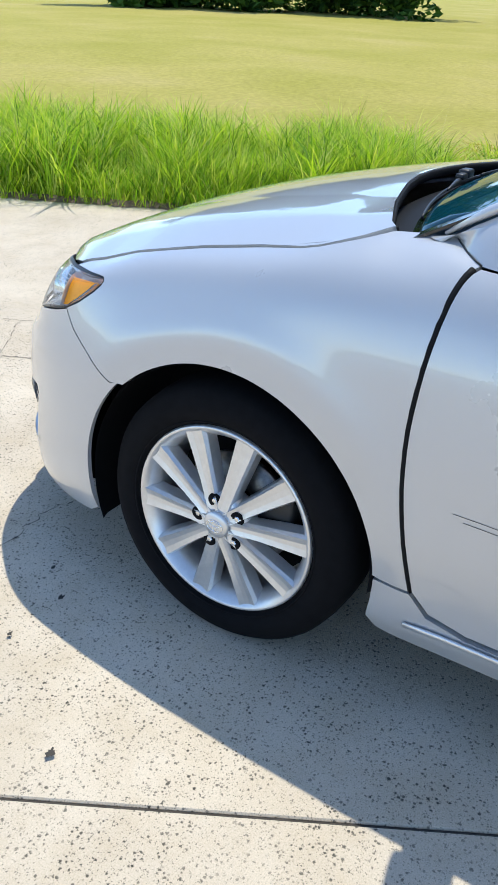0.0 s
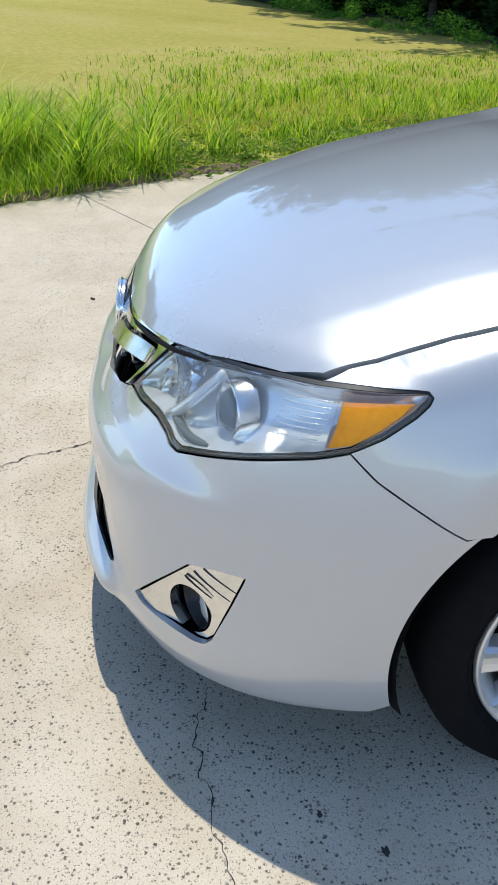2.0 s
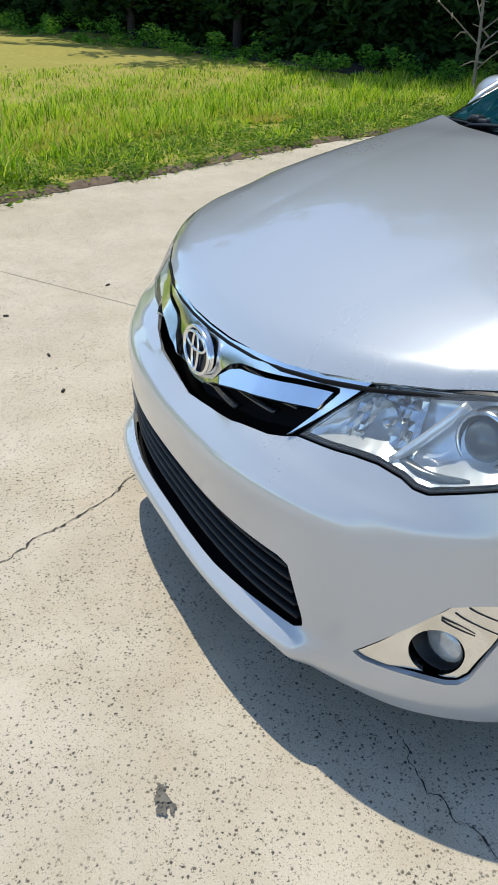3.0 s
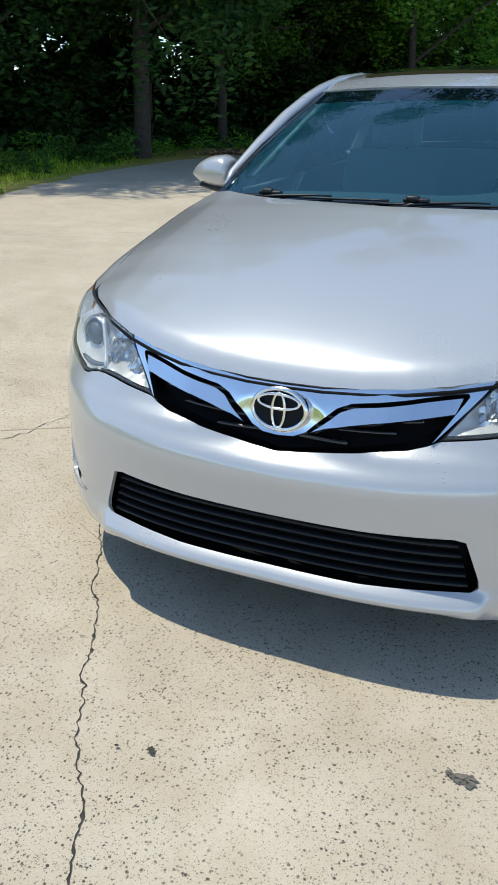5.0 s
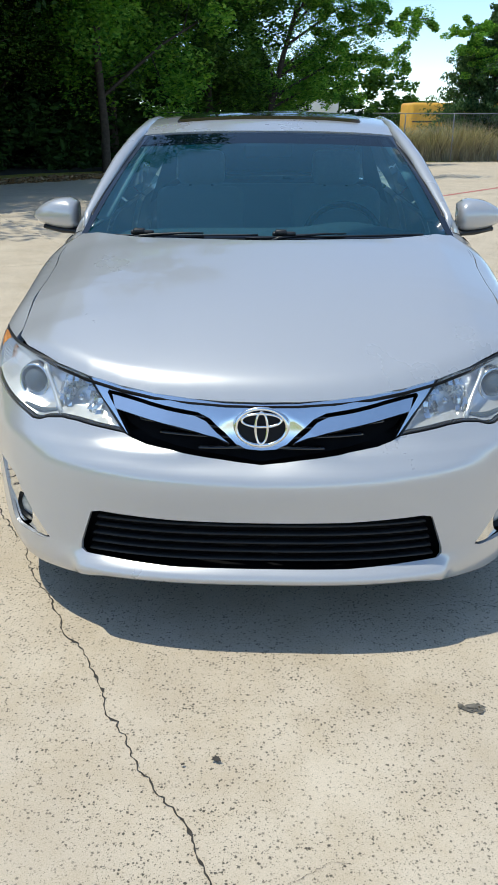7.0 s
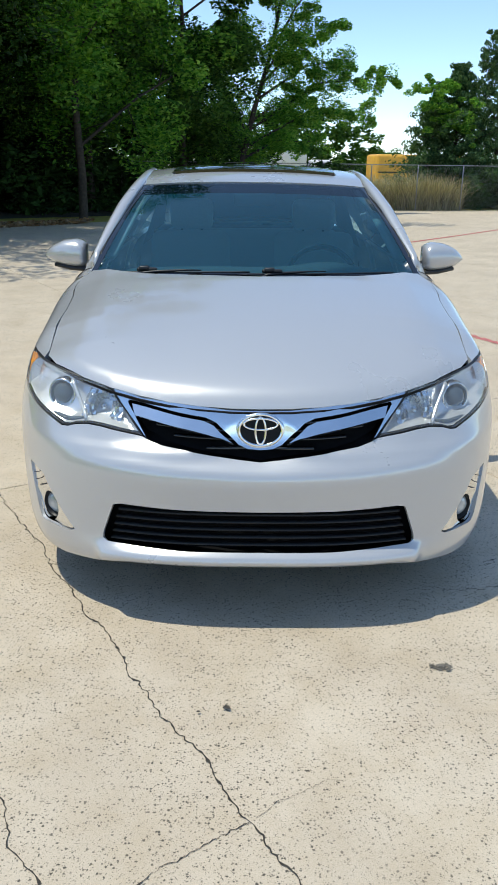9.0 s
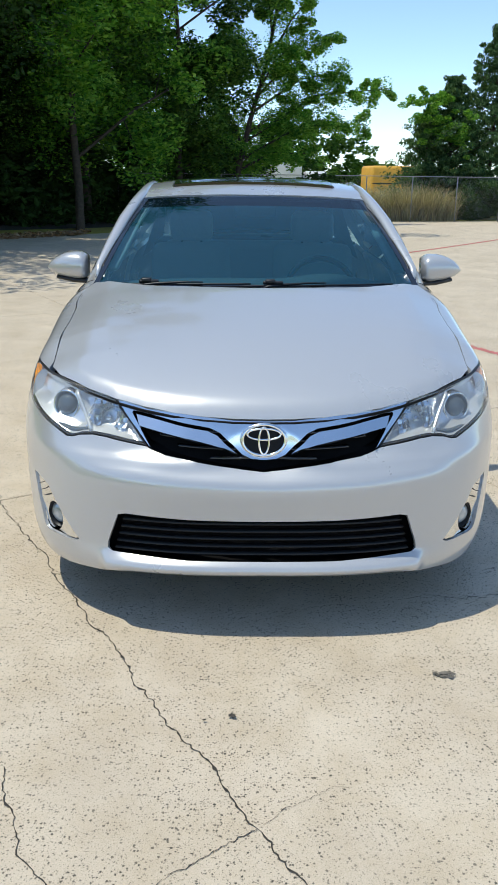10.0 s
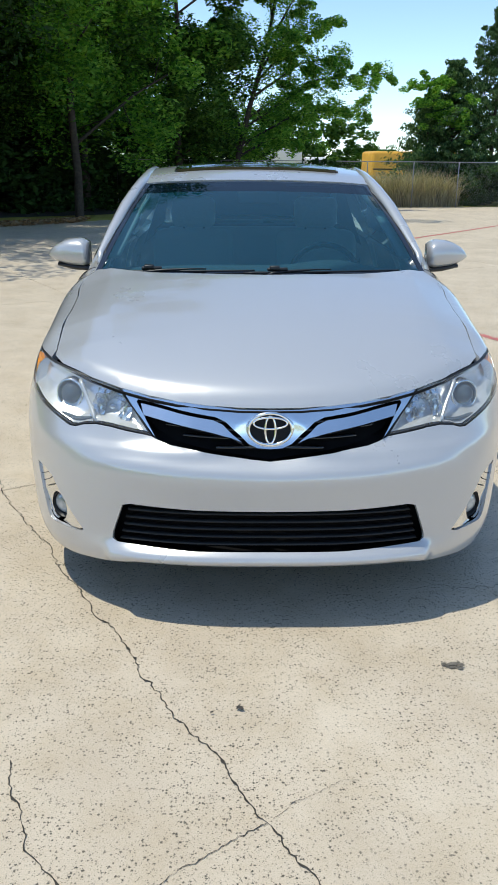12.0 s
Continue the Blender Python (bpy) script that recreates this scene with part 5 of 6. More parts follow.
def axis_ticks(lo, hi, fine_lo, fine_hi, fine):
    t = list(np.arange(fine_lo, fine_hi, fine))
    x, s = fine_hi, fine
    while x < hi:
        t.append(x)
        s *= 1.22
        x += s
    t.append(hi)
    x, s = fine_lo, fine
    while x > lo:
        s *= 1.22
        x -= s
        t.append(max(x, lo))
    return np.array(sorted(set(round(v, 3) for v in t)))


gx, gy = axis_ticks(-900, 900, -12, 9, 0.25), axis_ticks(-900, 900, -8, 33, 0.25)
GXX, GYY = np.meshgrid(gx, gy)
gp = np.stack([GXX.ravel(), GYY.ravel()], 1)
gz = terrain(gp)
nx_, ny_ = len(gx), len(gy)
gf = [(j * nx_ + i, j * nx_ + i + 1, (j + 1) * nx_ + i + 1, (j + 1) * nx_ + i) for j in range(ny_ - 1) for i in range(nx_ - 1)]
ground = mesh_part("ground", np.c_[gp, gz], gf, FIELD, None, "", True)
tagged(ground, "sunlit mown field of yellow-green grass beside the pavement", "ground", kind="structure")

# concrete slabs between sawn joints
E1, E2 = np.array([0.866, 0.5]), np.array([-0.5, 0.866])
pavement = thing("pavement", "pale worn concrete slabs with joints and cracks", "pavement", kind="structure")
LANE0, LANE_W, JOINT_L, JOINT_R, SLAB = 1.288, 7.2, 0.787, 0.787, 5.4
GAP = 0.0035


def clip_poly(poly, keep):
    """Cuts a convex polygon by the half planes (n, c): points with n.p <= c stay."""
    for n, c in keep:
        res = []
        for a, b in zip(poly, poly[1:] + poly[:1]):
            da, db = n @ a - c, n @ b - c
            if da <= 0:
                res.append(a)
            if (da < 0) != (db < 0):
                res.append(a + (b - a) * da / (da - db))
        poly = res
        if not poly:
            break
    return poly


for li in range(-8, 9):
    u0, u1 = LANE0 + li * LANE_W, LANE0 + (li + 1) * LANE_W
    for ki in range(-10, 9):
        w0 = (JOINT_L if li < 0 else JOINT_R) + ki * SLAB
        w1 = w0 + SLAB
        quad = [E1 * u + E2 * w for u, w in ((u0 + GAP, w0 + GAP), (u1 - GAP, w0 + GAP), (u1 - GAP, w1 - GAP), (u0 + GAP, w1 - GAP))]
        mid = sum(quad) / 4
        if not (-14 < mid[0] < 45 and -44 < mid[1] < 36) or edge_dist(np.array(quad + [mid])).min() > 0.2:
            continue
        b = 0.003
        inner = [E1 * u + E2 * w for u, w in ((u0 + GAP + b, w0 + GAP + b), (u1 - GAP - b, w0 + GAP + b), (u1 - GAP - b, w1 - GAP - b), (u0 + GAP + b, w1 - GAP - b))]
        v = [(*p, 0.0) for p in inner] + [(*p, -0.004) for p in quad] + [(*p, -0.12) for p in quad]
        f = [(0, 1, 2, 3)]
        for k in range(4):
            k2 = (k + 1) % 4
            f += [(k, 4 + k, 4 + k2, k2), (4 + k, 8 + k, 8 + k2, 4 + k2)]
        mesh_part("slab", v, f, CONCRETE, pavement, "", False)


def ribbon(name, pts, width, mat, parent, jag, seed, z=0.0025, label=""):
    """An uneven flat strip that follows points on the pavement."""
    rng = random.Random(seed)
    pts = [np.array(p, float) for p in pts]
    line = []
    for a, b in zip(pts, pts[1:]):
        k = max(2, int(np.linalg.norm(b - a) / 0.012))
        for i in range(k):
            line.append(a + (b - a) * i / k)
    line.append(pts[-1])
    d = np.gradient(np.array(line), axis=0)
    d /= np.linalg.norm(d, axis=1)[:, None] + 1e-9
    v, f, off = [], [], 0.0
    for i, p in enumerate(line):
        off = 0.88 * off + rng.gauss(0, jag * 0.75) + (rng.choice((-1, 1)) * jag * 1.6 if rng.random() < 0.10 else 0)
        w = width * rng.uniform(0.35, 1.5) * (2.2 if jag and rng.random() < 0.06 else 1.0)
        nrm = np.array([-d[i, 1], d[i, 0]])
        c = p + nrm * off
        v += [(*(c + nrm * w / 2), z), (*(c - nrm * w / 2), z)]
    for i in range(len(line) - 1):
        f.append((2 * i, 2 * i + 1, 2 * i + 3, 2 * i + 2))
    return mesh_part(name, v, f, mat, parent, label, False)


main_crack = [(-1.42, 0.62), (-1.22, 0.19), (-1.04, -0.16), (-0.91, -0.33), (-0.79, -0.56), (-0.68, -0.75), (-0.61, -0.86), (-0.51, -1.02), (-0.40, -1.21), (-0.35, -1.33), (-0.27, -1.475), (-0.19, -1.565), (-0.15, -1.66), (-0.09, -1.735), (-0.037, -1.835), (0.01, -1.91), (0.08, -2.0), (0.22, -2.22), (0.30, -2.5)]
ribbon("crack", main_crack, 0.0036, CRACK, pavement, 0.0045, 1)
ribbon("crack", [(-0.037, -1.835), (-0.15, -1.91), (-0.26, -1.99), (-0.42, -2.12)], 0.0017, CRACK, pavement, 0.005, 2)
ribbon("crack", [(-0.02, -1.82), (0.01, -1.79), (0.09, -1.74), (0.2, -1.69)], 0.0008, CRACK, pavement, 0.004, 3)
ribbon("crack", [(-0.70, -1.62), (-0.67, -1.73), (-0.626, -1.795), (-0.58, -1.90), (-0.50, -1.99), (-0.40, -2.2)], 0.0030, CRACK, pavement, 0.005, 4)
ribbon("crack", [(0.62, -0.70), (0.76, -0.735), (0.86, -0.745), (0.99, -0.71), (1.10, -0.685)], 0.0020, CRACK, pavement, 0.006, 5)
ribbon("crack", [(-1.75, -0.55), (-1.62, -0.2), (-1.52, 0.1), (-1.46, 0.35)], 0.004, CRACK, pavement, 0.006, 6)
ribbon("red_line", [(2.62, 2.9), (2.3, 3.71), (2.15, 4.04), (1.7, 5.1)], 0.09, REDPAINT, pavement, 0.0, 7, label="faded red painted curve")
ribbon("red_line", [(2.2, 12.7), (3.82, 14.72), (5.2, 16.51), (7.18, 19.16), (10.0, 23.0)], 0.12, REDPAINT, pavement, 0.0, 8, label="faded red painted line")


def blot(name, x, y, r, mat, seed, label="", parent=None, z=0.003):
    rng = random.Random(seed)
    n = 18
    v = [(x, y, z)]
    for k in range(n):
        w = 2 * math.pi * k / n
        rr = r * rng.uniform(0.45, 1.15)
        v.append((x + 1.5 * rr * math.cos(w), y + rr * math.sin(w), z))
    return mesh_part(name, v, [(0, 1 + k, 1 + (k + 1) % n) for k in range(n)], mat, parent, label, False)


for c in (LANE0 - LANE_W, LANE0):
    ribbon("joint_filler", [E1 * c + E2 * w for w in (-9.0, 0.0, 9.0)], 0.014, CRACK, pavement, 0.0, 9, z=-0.006)
for c in (JOINT_L - SLAB, JOINT_L, JOINT_L + SLAB):
    ribbon("joint_filler", [E1 * u + E2 * c for u in (-9.0, 0.0, 6.0)], 0.014, CRACK, pavement, 0.0, 10, z=-0.006)
rb_ = random.Random(77)
spots_d = [(0.565 + rb_.gauss(0, 0.015), -1.213 + rb_.gauss(0, 0.008), rb_.uniform(0.003, 0.009)) for _ in range(30)]
spots_d += [(-0.100, -1.418, 0.009), (-0.094, -1.425, 0.006), (-0.178, -1.441, 0.005), (1.024, -0.400, 0.008), (0.945, -0.507, 0.006), (1.20, -0.40, 0.006), (1.40, -0.06, 0.010)]
for k, (x, y, r) in enumerate(spots_d):
    blot("dirt_spot", x, y, r, STAIN if k < 30 else CRACK, 20 + k, parent=pavement, z=0.003 + 0.0002 * k)
for k, (x, y) in enumerate(((-1.74, -0.92), (-2.33, -1.0), (-1.35, -0.95), (-1.9, -1.2), (-2.6, -0.4), (-2.2, 2.2), (-2.4, 1.9))):
    bm = box_bm(0.028, 0.012, 0.008, (0, 0, 0.005), 0.003, 1)
    ob = part("dead_leaf", bm, CRACK, None)
    ob.location, ob.rotation_euler = (x, y, 0.0), (0, 0, k * 1.3)
    tagged(ob, "small curled dead leaf on the concrete", "leaf", "dead leaves on the concrete")


# ---- plants ----
def blades(name, spots, heights, mat, label, category, seed, width=0.006, lean=0.35, segs=3):
    """Grass: one mesh of thin bent blades rooted at the spots."""
    rng = np.random.default_rng(seed)
    n = len(spots)
    az = rng.uniform(0, 2 * np.pi, n)
    bend = np.abs(rng.normal(lean, 0.22, n)) * heights
    side = np.stack([-np.sin(az), np.cos(az)], 1)
    fwd = np.stack([np.cos(az), np.sin(az)], 1)
    w = width * rng.uniform(0.6, 1.5, n)
    base = np.c_[spots, terrain(spots)]
    verts = np.zeros((n, 2 * segs + 1, 3))
    for k in range(segs):
        t = k / segs
        c = base.copy()
        c[:, :2] += fwd * (bend * t**2)[:, None]
        c[:, 2] += heights * (t - 0.22 * (bend / (heights + 1e-6)) * t**2) - 0.01
        ww = (w * (1 - 0.55 * t) / 2)[:, None]
        verts[:, 2 * k] = c + np.c_[side * ww, np.zeros(n)]
        verts[:, 2 * k + 1] = c - np.c_[side * ww, np.zeros(n)]
    tip = base.copy()
    tip[:, :2] += fwd * bend[:, None]
    tip[:, 2] += heights * (1 - 0.22 * bend / (heights + 1e-6)) - 0.01
    verts[:, 2 * segs] = tip
    m = 2 * segs + 1
    o = np.arange(n)[:, None] * m
    faces = []
    for k in range(segs - 1):
        faces.append(o + np.array([2 * k, 2 * k + 1, 2 * k + 3, 2 * k + 2]))
    quads = np.concatenate(faces).tolist()
    tris = (o + np.array([2 * segs - 2, 2 * segs - 1, 2 * segs])).tolist()
    ob = mesh_part(name, verts.reshape(-1, 3), quads + tris, mat, None, "", True)
    return tagged(ob, label, category, kind="stuff")


rng = np.random.default_rng(7)


def along_edge(n, s0, s1, d0, d1, power=1.0):
    """Random spots beyond the grassed edge, between two points of it (by index), d0 to d1 metres out."""
    seg = EDGE_NP[s0 : s1 + 1]
    ln = np.r_[0, np.cumsum(np.linalg.norm(np.diff(seg, axis=0), axis=1))]
    t = rng.uniform(0, ln[-1], n)
    x, y = np.interp(t, ln, seg[:, 0]), np.interp(t, ln, seg[:, 1])
    i = np.clip(np.searchsorted(ln, t) - 1, 0, len(seg) - 2)
    d = seg[i + 1] - seg[i]
    d /= np.linalg.norm(d, axis=1)[:, None]
    nrm = np.stack([-d[:, 1], d[:, 0]], 1)
    off = d0 + (d1 - d0) * rng.uniform(0, 1, n) ** power
    return np.stack([x, y], 1) + nrm * off[:, None], off


def clumpy(p, scale, seed):
    ph = np.random.default_rng(seed).uniform(0, 6, 6)
    return 0.5 + 0.25 * np.sin(p[:, 0] * scale + ph[0]) * np.sin(p[:, 1] * scale * 1.2 + ph[1]) + 0.25 * np.sin(p[:, 0] * scale * 2.7 + ph[2] + p[:, 1]) * np.sin(p[:, 1] * scale * 2.3 + ph[3])


sp, off = along_edge(46000, 2, 8, -0.03, 3.4, 1.1)
hh = (0.16 + 0.74 * clumpy(sp, 2.3, 3) ** 1.2) * np.clip(0.50 + off * 0.7, 0.45, 1.0) * rng.uniform(0.4, 1.15, len(sp))
blades("tall_grass", sp, hh, GRASS, "tall bright green grass along the pavement edge", "grass", 11, 0.0085, 0.85)
# fanned tufts that stand above the rest
cen, off = along_edge(85, 2, 9, 0.05, 2.4, 1.0)
big = np.clip(1.1 - 0.05 * (cen[:, 1] + 5), 0.5, 1.1)
pick = rng.integers(0, len(cen), 5200)
sp = cen[pick] + rng.normal(0, 0.07, (5200, 2))
hh = rng.uniform(0.34, 0.80, 5200) * big[pick]
blades("grass_tufts", sp, hh, GRASS, "tall tufts of bright green grass", "grass", 17, 0.013, 0.8)
# runners that creep out over the concrete
sp, off = along_edge(420, 2, 8, -0.10, 0.05, 1.0)
hh = rng.uniform(0.05, 0.16, len(sp))
blades("grass_runners", sp, hh, GRASS, "dry grass runners creeping over the concrete edge", "grass", 16, 0.008, 1.6)
sp = np.stack([rng.uniform(-17, -4, 90000), rng.uniform(-2.5, 13, 90000)], 1)
off = edge_dist(sp)
keep = (off > 0.25) & (off < 9.0) & (rng.uniform(0, 1, len(sp)) < np.clip(1.25 - off / 9.0, 0, 1) * np.clip((sp[:, 1] + 2.5) / 2.5, 0, 1))
sp, off = sp[keep], off[keep]
hh = (0.05 + 0.42 * clumpy(sp, 2.1, 4) ** 2) * rng.uniform(0.5, 1.1, len(sp)) * np.clip(0.4 + off * 0.5, 0.4, 1.15) * np.clip(1.35 - off * 0.13, 0.25, 1.0)
blades("verge_grass", sp, hh, GRASS, "ragged shorter green grass along the pavement edge", "grass", 12, 0.013, 0.6)
sp, off = along_edge(26000, 2, 13, 1.4, 5.0, 1.6)
sp, off = sp[sp[:, 0] > -11.5], off[sp[:, 0] > -11.5]
hh = rng.uniform(0.03, 0.09, len(sp)) * np.clip(1.9 - off * 0.3, 0.3, 1.4)
FIELDGRASS = leaf_mat("field_grass", [(0.42, 0.39, 0.08), (0.50, 0.44, 0.11), (0.56, 0.48, 0.17), (0.40, 0.42, 0.07)], 0.35)
blades("field_grass", sp, hh, FIELDGRASS, "short yellowing grass across the field", "grass", 13, 0.02, 0.6, 2)
sp, off = along_edge(90, 2, 9, 0.3, 2.6, 1.0)
hh = rng.uniform(0.55, 0.95, len(sp))
blades("seed_stalks", sp, hh, DRYGRASS, "thin tall seeding grass stalks", "grass", 15, 0.005, 0.18)


def leaves(n, centre_fn, size, seed, flat=0.4):
    """Verts and faces of n small folded leaves; centre_fn gives their places."""
    r = np.random.default_rng(seed)
    c = centre_fn(r, n)
    a = r.normal(size=(n, 3))
    a[:, 2] *= flat
    a /= np.linalg.norm(a, axis=1)[:, None]
    b = np.cross(a, r.normal(size=(n, 3)))
    b /= np.linalg.norm(b, axis=1)[:, None]
    s = size * r.uniform(0.55, 1.35, n)[:, None]
    nrm = np.cross(a, b)
    v = np.stack([c - a * s, c + b * s * 0.45 + nrm * s * 0.12, c + a * s, c - b * s * 0.45 + nrm * s * 0.12], 1).reshape(-1, 3)
    o = np.arange(n)[:, None] * 4
    return v, (o + np.array([0, 1, 2, 3])).tolist()


def clumps_fn(clumps, spread, squash=0.62):
    cl = np.array(clumps)

    def fn(r, n):
        i = r.integers(0, len(cl), n)
        d = r.normal(size=(n, 3))
        d /= np.linalg.norm(d, axis=1)[:, None]
        rad = r.uniform(0.25, 1.0, n)[:, None] ** 0.6
        return cl[i, :3] + d * rad * cl[i, 3:4] * np.array([1, 1, squash]) * spread
    return fn


def limb(path_v, verts, faces, r0, r1, sides=7):
    n0 = len(verts)
    for i, p in enumerate(path_v):
        t = (path_v[min(i + 1, len(path_v) - 1)] - path_v[max(i - 1, 0)]).normalized()
        a = t.cross(Vector((0.3, 1, 0.2))).normalized()
        b = t.cross(a)
        r = r0 + (r1 - r0) * i / (len(path_v) - 1)
        for k in range(sides):
            w = 2 * math.pi * k / sides
            verts.append(p + a * (r * math.cos(w)) + b * (r * math.sin(w)))
    for i in range(len(path_v) - 1):
        for k in range(sides):
            k2 = (k + 1) % sides
            faces.append((n0 + i * sides + k, n0 + i * sides + k2, n0 + (i + 1) * sides + k2, n0 + (i + 1) * sides + k))


def tree(at, height, spread, n_leaves, seed, mat=LEAF, label="", crown_from=0.3, leaf=0.085, bare=False, group="", trunk_r=0.16, lean=(0, 0)):
    """A broadleaf tree: tapered trunk, limbs and a ragged crown of leaves in clumps."""
    rg = random.Random(seed)
    z0 = float(terrain(np.array([at]))[0]) - 0.08
    top = thing("tree", label, "tree", (at[0], at[1], z0), group)
    tv, tf, clumps = [], [], []
    trunk = [Vector((lean[0] * t * t * height + rg.uniform(-0.06, 0.06) * height * 0.3 * t, lean[1] * t * t * height + rg.uniform(-0.05, 0.05) * height * 0.3 * t, t * height * 0.82)) for t in np.linspace(0, 1, 9)]
    limb(trunk, tv, tf, trunk_r, trunk_r * 0.18, 9)
    for k in range(15 if not bare else 9):
        t = crown_from + (0.97 - crown_from) * k / 14
        base = trunk[min(8, int(t * 8))].lerp(trunk[min(8, int(t * 8) + 1)], t * 8 % 1)
        w = k * 2.4 + rg.uniform(-0.5, 0.5)
        reach = spread * (0.55 + 0.55 * math.sin(math.pi * min(1, 0.25 + 0.75 * (1 - t) + 0.1))) * rg.uniform(0.7, 1.1)
        rise = height * rg.uniform(0.04, 0.20)
        tip = base + Vector((math.cos(w) * reach, math.sin(w) * reach, rise))
        mid = base.lerp(tip, 0.5) + Vector((rg.uniform(-1, 1), rg.uniform(-1, 1), rg.uniform(0, 1))) * 0.12 * reach
        limb([base, base.lerp(mid, 0.6), mid, mid.lerp(tip, 0.6), tip], tv, tf, trunk_r * 0.42 * (1 - 0.6 * t), 0.012, 6)
        for q in range(11 if not bare else 5):
            u = 0.25 + 0.75 * q / (10 if not bare else 4)
            p = (base.lerp(mid, u * 2) if u < 0.5 else mid.lerp(tip, u * 2 - 1))
            j = Vector((rg.gauss(0, 1), rg.gauss(0, 1), rg.gauss(0, 0.6))) * 0.20 * spread
            clumps.append((*(p + j), spread * rg.uniform(0.08, 0.19)))
            if q % 2 == 0:
                limb([p, p + j * 0.5 + Vector((0, 0, 0.05)), p + j], tv, tf, 0.02, 0.006, 4)
    mesh_part("trunk", tv, tf, BARK if not bare else DEADWOOD, top)
    if n_leaves:
        v, f = leaves(n_leaves, clumps_fn(clumps, 1.3, 0.8), leaf, seed + 5)
        mesh_part("crown", v, f, mat, top, "", False)
    return top


def bush_mass(name, clumps, n, size, mat, label, seed, category="bushes"):
    v, f = leaves(n, clumps_fn(clumps, 1.0), size, seed)
    ob = mesh_part(name, v, f, mat, None, "", False)
    return tagged(ob, label, category, kind="stuff")


# dark wood along the far side of the verge
rt = random.Random(5)
wood_line = [(-52, -2), (-38, 2), (-26, 5.4), (-18, 7.6), (-13.5, 9.0), (-11.2, 11.5), (-10.6, 15.0), (-9.6, 18.5), (-7.8, 21.0), (-5.0, 23.6), (-2.0, 26.0)]
WOOD = "trees of the wood behind the verge"
protos = [tree((-9.4, 18.6), 13.0, 4.0, 52000, 31, LEAF, "leafy green tree at the edge of the wood", 0.20, 0.078, group=WOOD),
          tree((-12.2, 11.6), 12.0, 4.0, 48000, 32, LEAFDARKSHADED, "dense dark green tree at the edge of the wood", 0.14, 0.078, group=WOOD),
          tree((-8.4, 22.8), 13.5, 4.2, 52000, 33, LEAF, "tall leafy green tree at the edge of the wood", 0.20, 0.078, group=WOOD)]
far_protos = [tree((-40.0, 5.0), 11.0, 4.2, 9000, 34, LEAFDARKSHADED, "dark leafy tree deep along the wood", 0.12, 0.17, group=WOOD),
              tree((-30.0, 7.6), 12.0, 4.4, 9000, 35, LEAF, "tall leafy tree deep along the wood", 0.12, 0.17, group=WOOD)]
spots_t = []
for (x0, y0), (x1, y1) in zip(wood_line, wood_line[1:]):
    ln = math.hypot(x1 - x0, y1 - y0)
    for k in range(max(1, int(ln / 3.0))):
        t = (k + rt.uniform(0.2, 0.8)) / max(1, int(ln / 3.0))
        nx0, ny0 = -(y1 - y0) / ln, (x1 - x0) / ln
        for back in (1.2, 4.8):
            j = rt.uniform(-0.8, 0.8)
            spots_t.append((x0 + (x1 - x0) * t + nx0 * (back + j), y0 + (y1 - y0) * t + ny0 * (back + j)))
for k, (x, y) in enumerate(spots_t):
    if any(math.hypot(x - p.location.x, y - p.location.y) < 1.6 for p in protos + far_protos):
        continue
    z = float(terrain(np.array([(x, y)]))[0]) - 0.08
    s = rt.uniform(0.85, 1.2)
    src = protos[k % 3] if x > -17 else far_protos[k % 2]
    c = copy_thing(src, Matrix.Translation((x, y, z)) @ Matrix.Rotation(rt.uniform(0, 6.28), 4, "Z") @ Matrix.Diagonal((s, s, s * rt.uniform(0.9, 1.15), 1)))
# undergrowth that closes the wood
cl = []
for (x0, y0), (x1, y1) in zip(wood_line, wood_line[1:]):
    ln = math.hypot(x1 - x0, y1 - y0)
    for k in range(int(ln / 0.22)):
        t = rt.random()
        nx0, ny0 = -(y1 - y0) / ln, (x1 - x0) / ln
        b = rt.uniform(0.3, 3.5)
        x, y = x0 + (x1 - x0) * t + nx0 * b, y0 + (y1 - y0) * t + ny0 * b
        cl.append((x, y, float(terrain(np.array([(x, y)]))[0]) + 4.2 * rt.random() ** 1.5, rt.uniform(0.7, 1.3)))
bush_mass("undergrowth", cl, 110000, 0.15, LEAFDARKSHADED, "dense undergrowth and vines, the wood's shade put into their colour", 41)
# deep wall of foliage behind the first rows
cl = []
for (x0, y0), (x1, y1) in zip(wood_line, wood_line[1:]):
    ln = math.hypot(x1 - x0, y1 - y0)
    for k in range(int(ln / 0.25)):
        t = rt.random()
        nx0, ny0 = -(y1 - y0) / ln, (x1 - x0) / ln
        b = rt.uniform(5.0, 10.0)
        x, y = x0 + (x1 - x0) * t + nx0 * b, y0 + (y1 - y0) * t + ny0 * b
        cl.append((x, y, float(terrain(np.array([(x, y)]))[0]) + 8.5 * rt.random() ** 1.6, rt.uniform(1.0, 1.8)))
# depth of the wood shaded by its leaf colour
bush_mass("deep_foliage", cl, 90000, 0.34, LEAFDARKSHADED, "deep foliage inside the wood, shade put into its colour", 42)
cl = []
for k in range(300):
    t = 0.31 + 0.35 * rt.random() if k < 190 else 0.90 + 0.14 * rt.random()
    x, y = -26 - 27 * t + rt.uniform(-2, 2), -42 + 37 * t + rt.uniform(-2, 2)
    cl.append((x, y, float(terrain(np.array([(x, y)]))[0]) + rt.uniform(0.1, 5.0), rt.uniform(1.0, 1.8)))
bush_mass("far_bushes", cl, 36000, 0.28, LEAF, "dark bushes at the top of the field", 46)
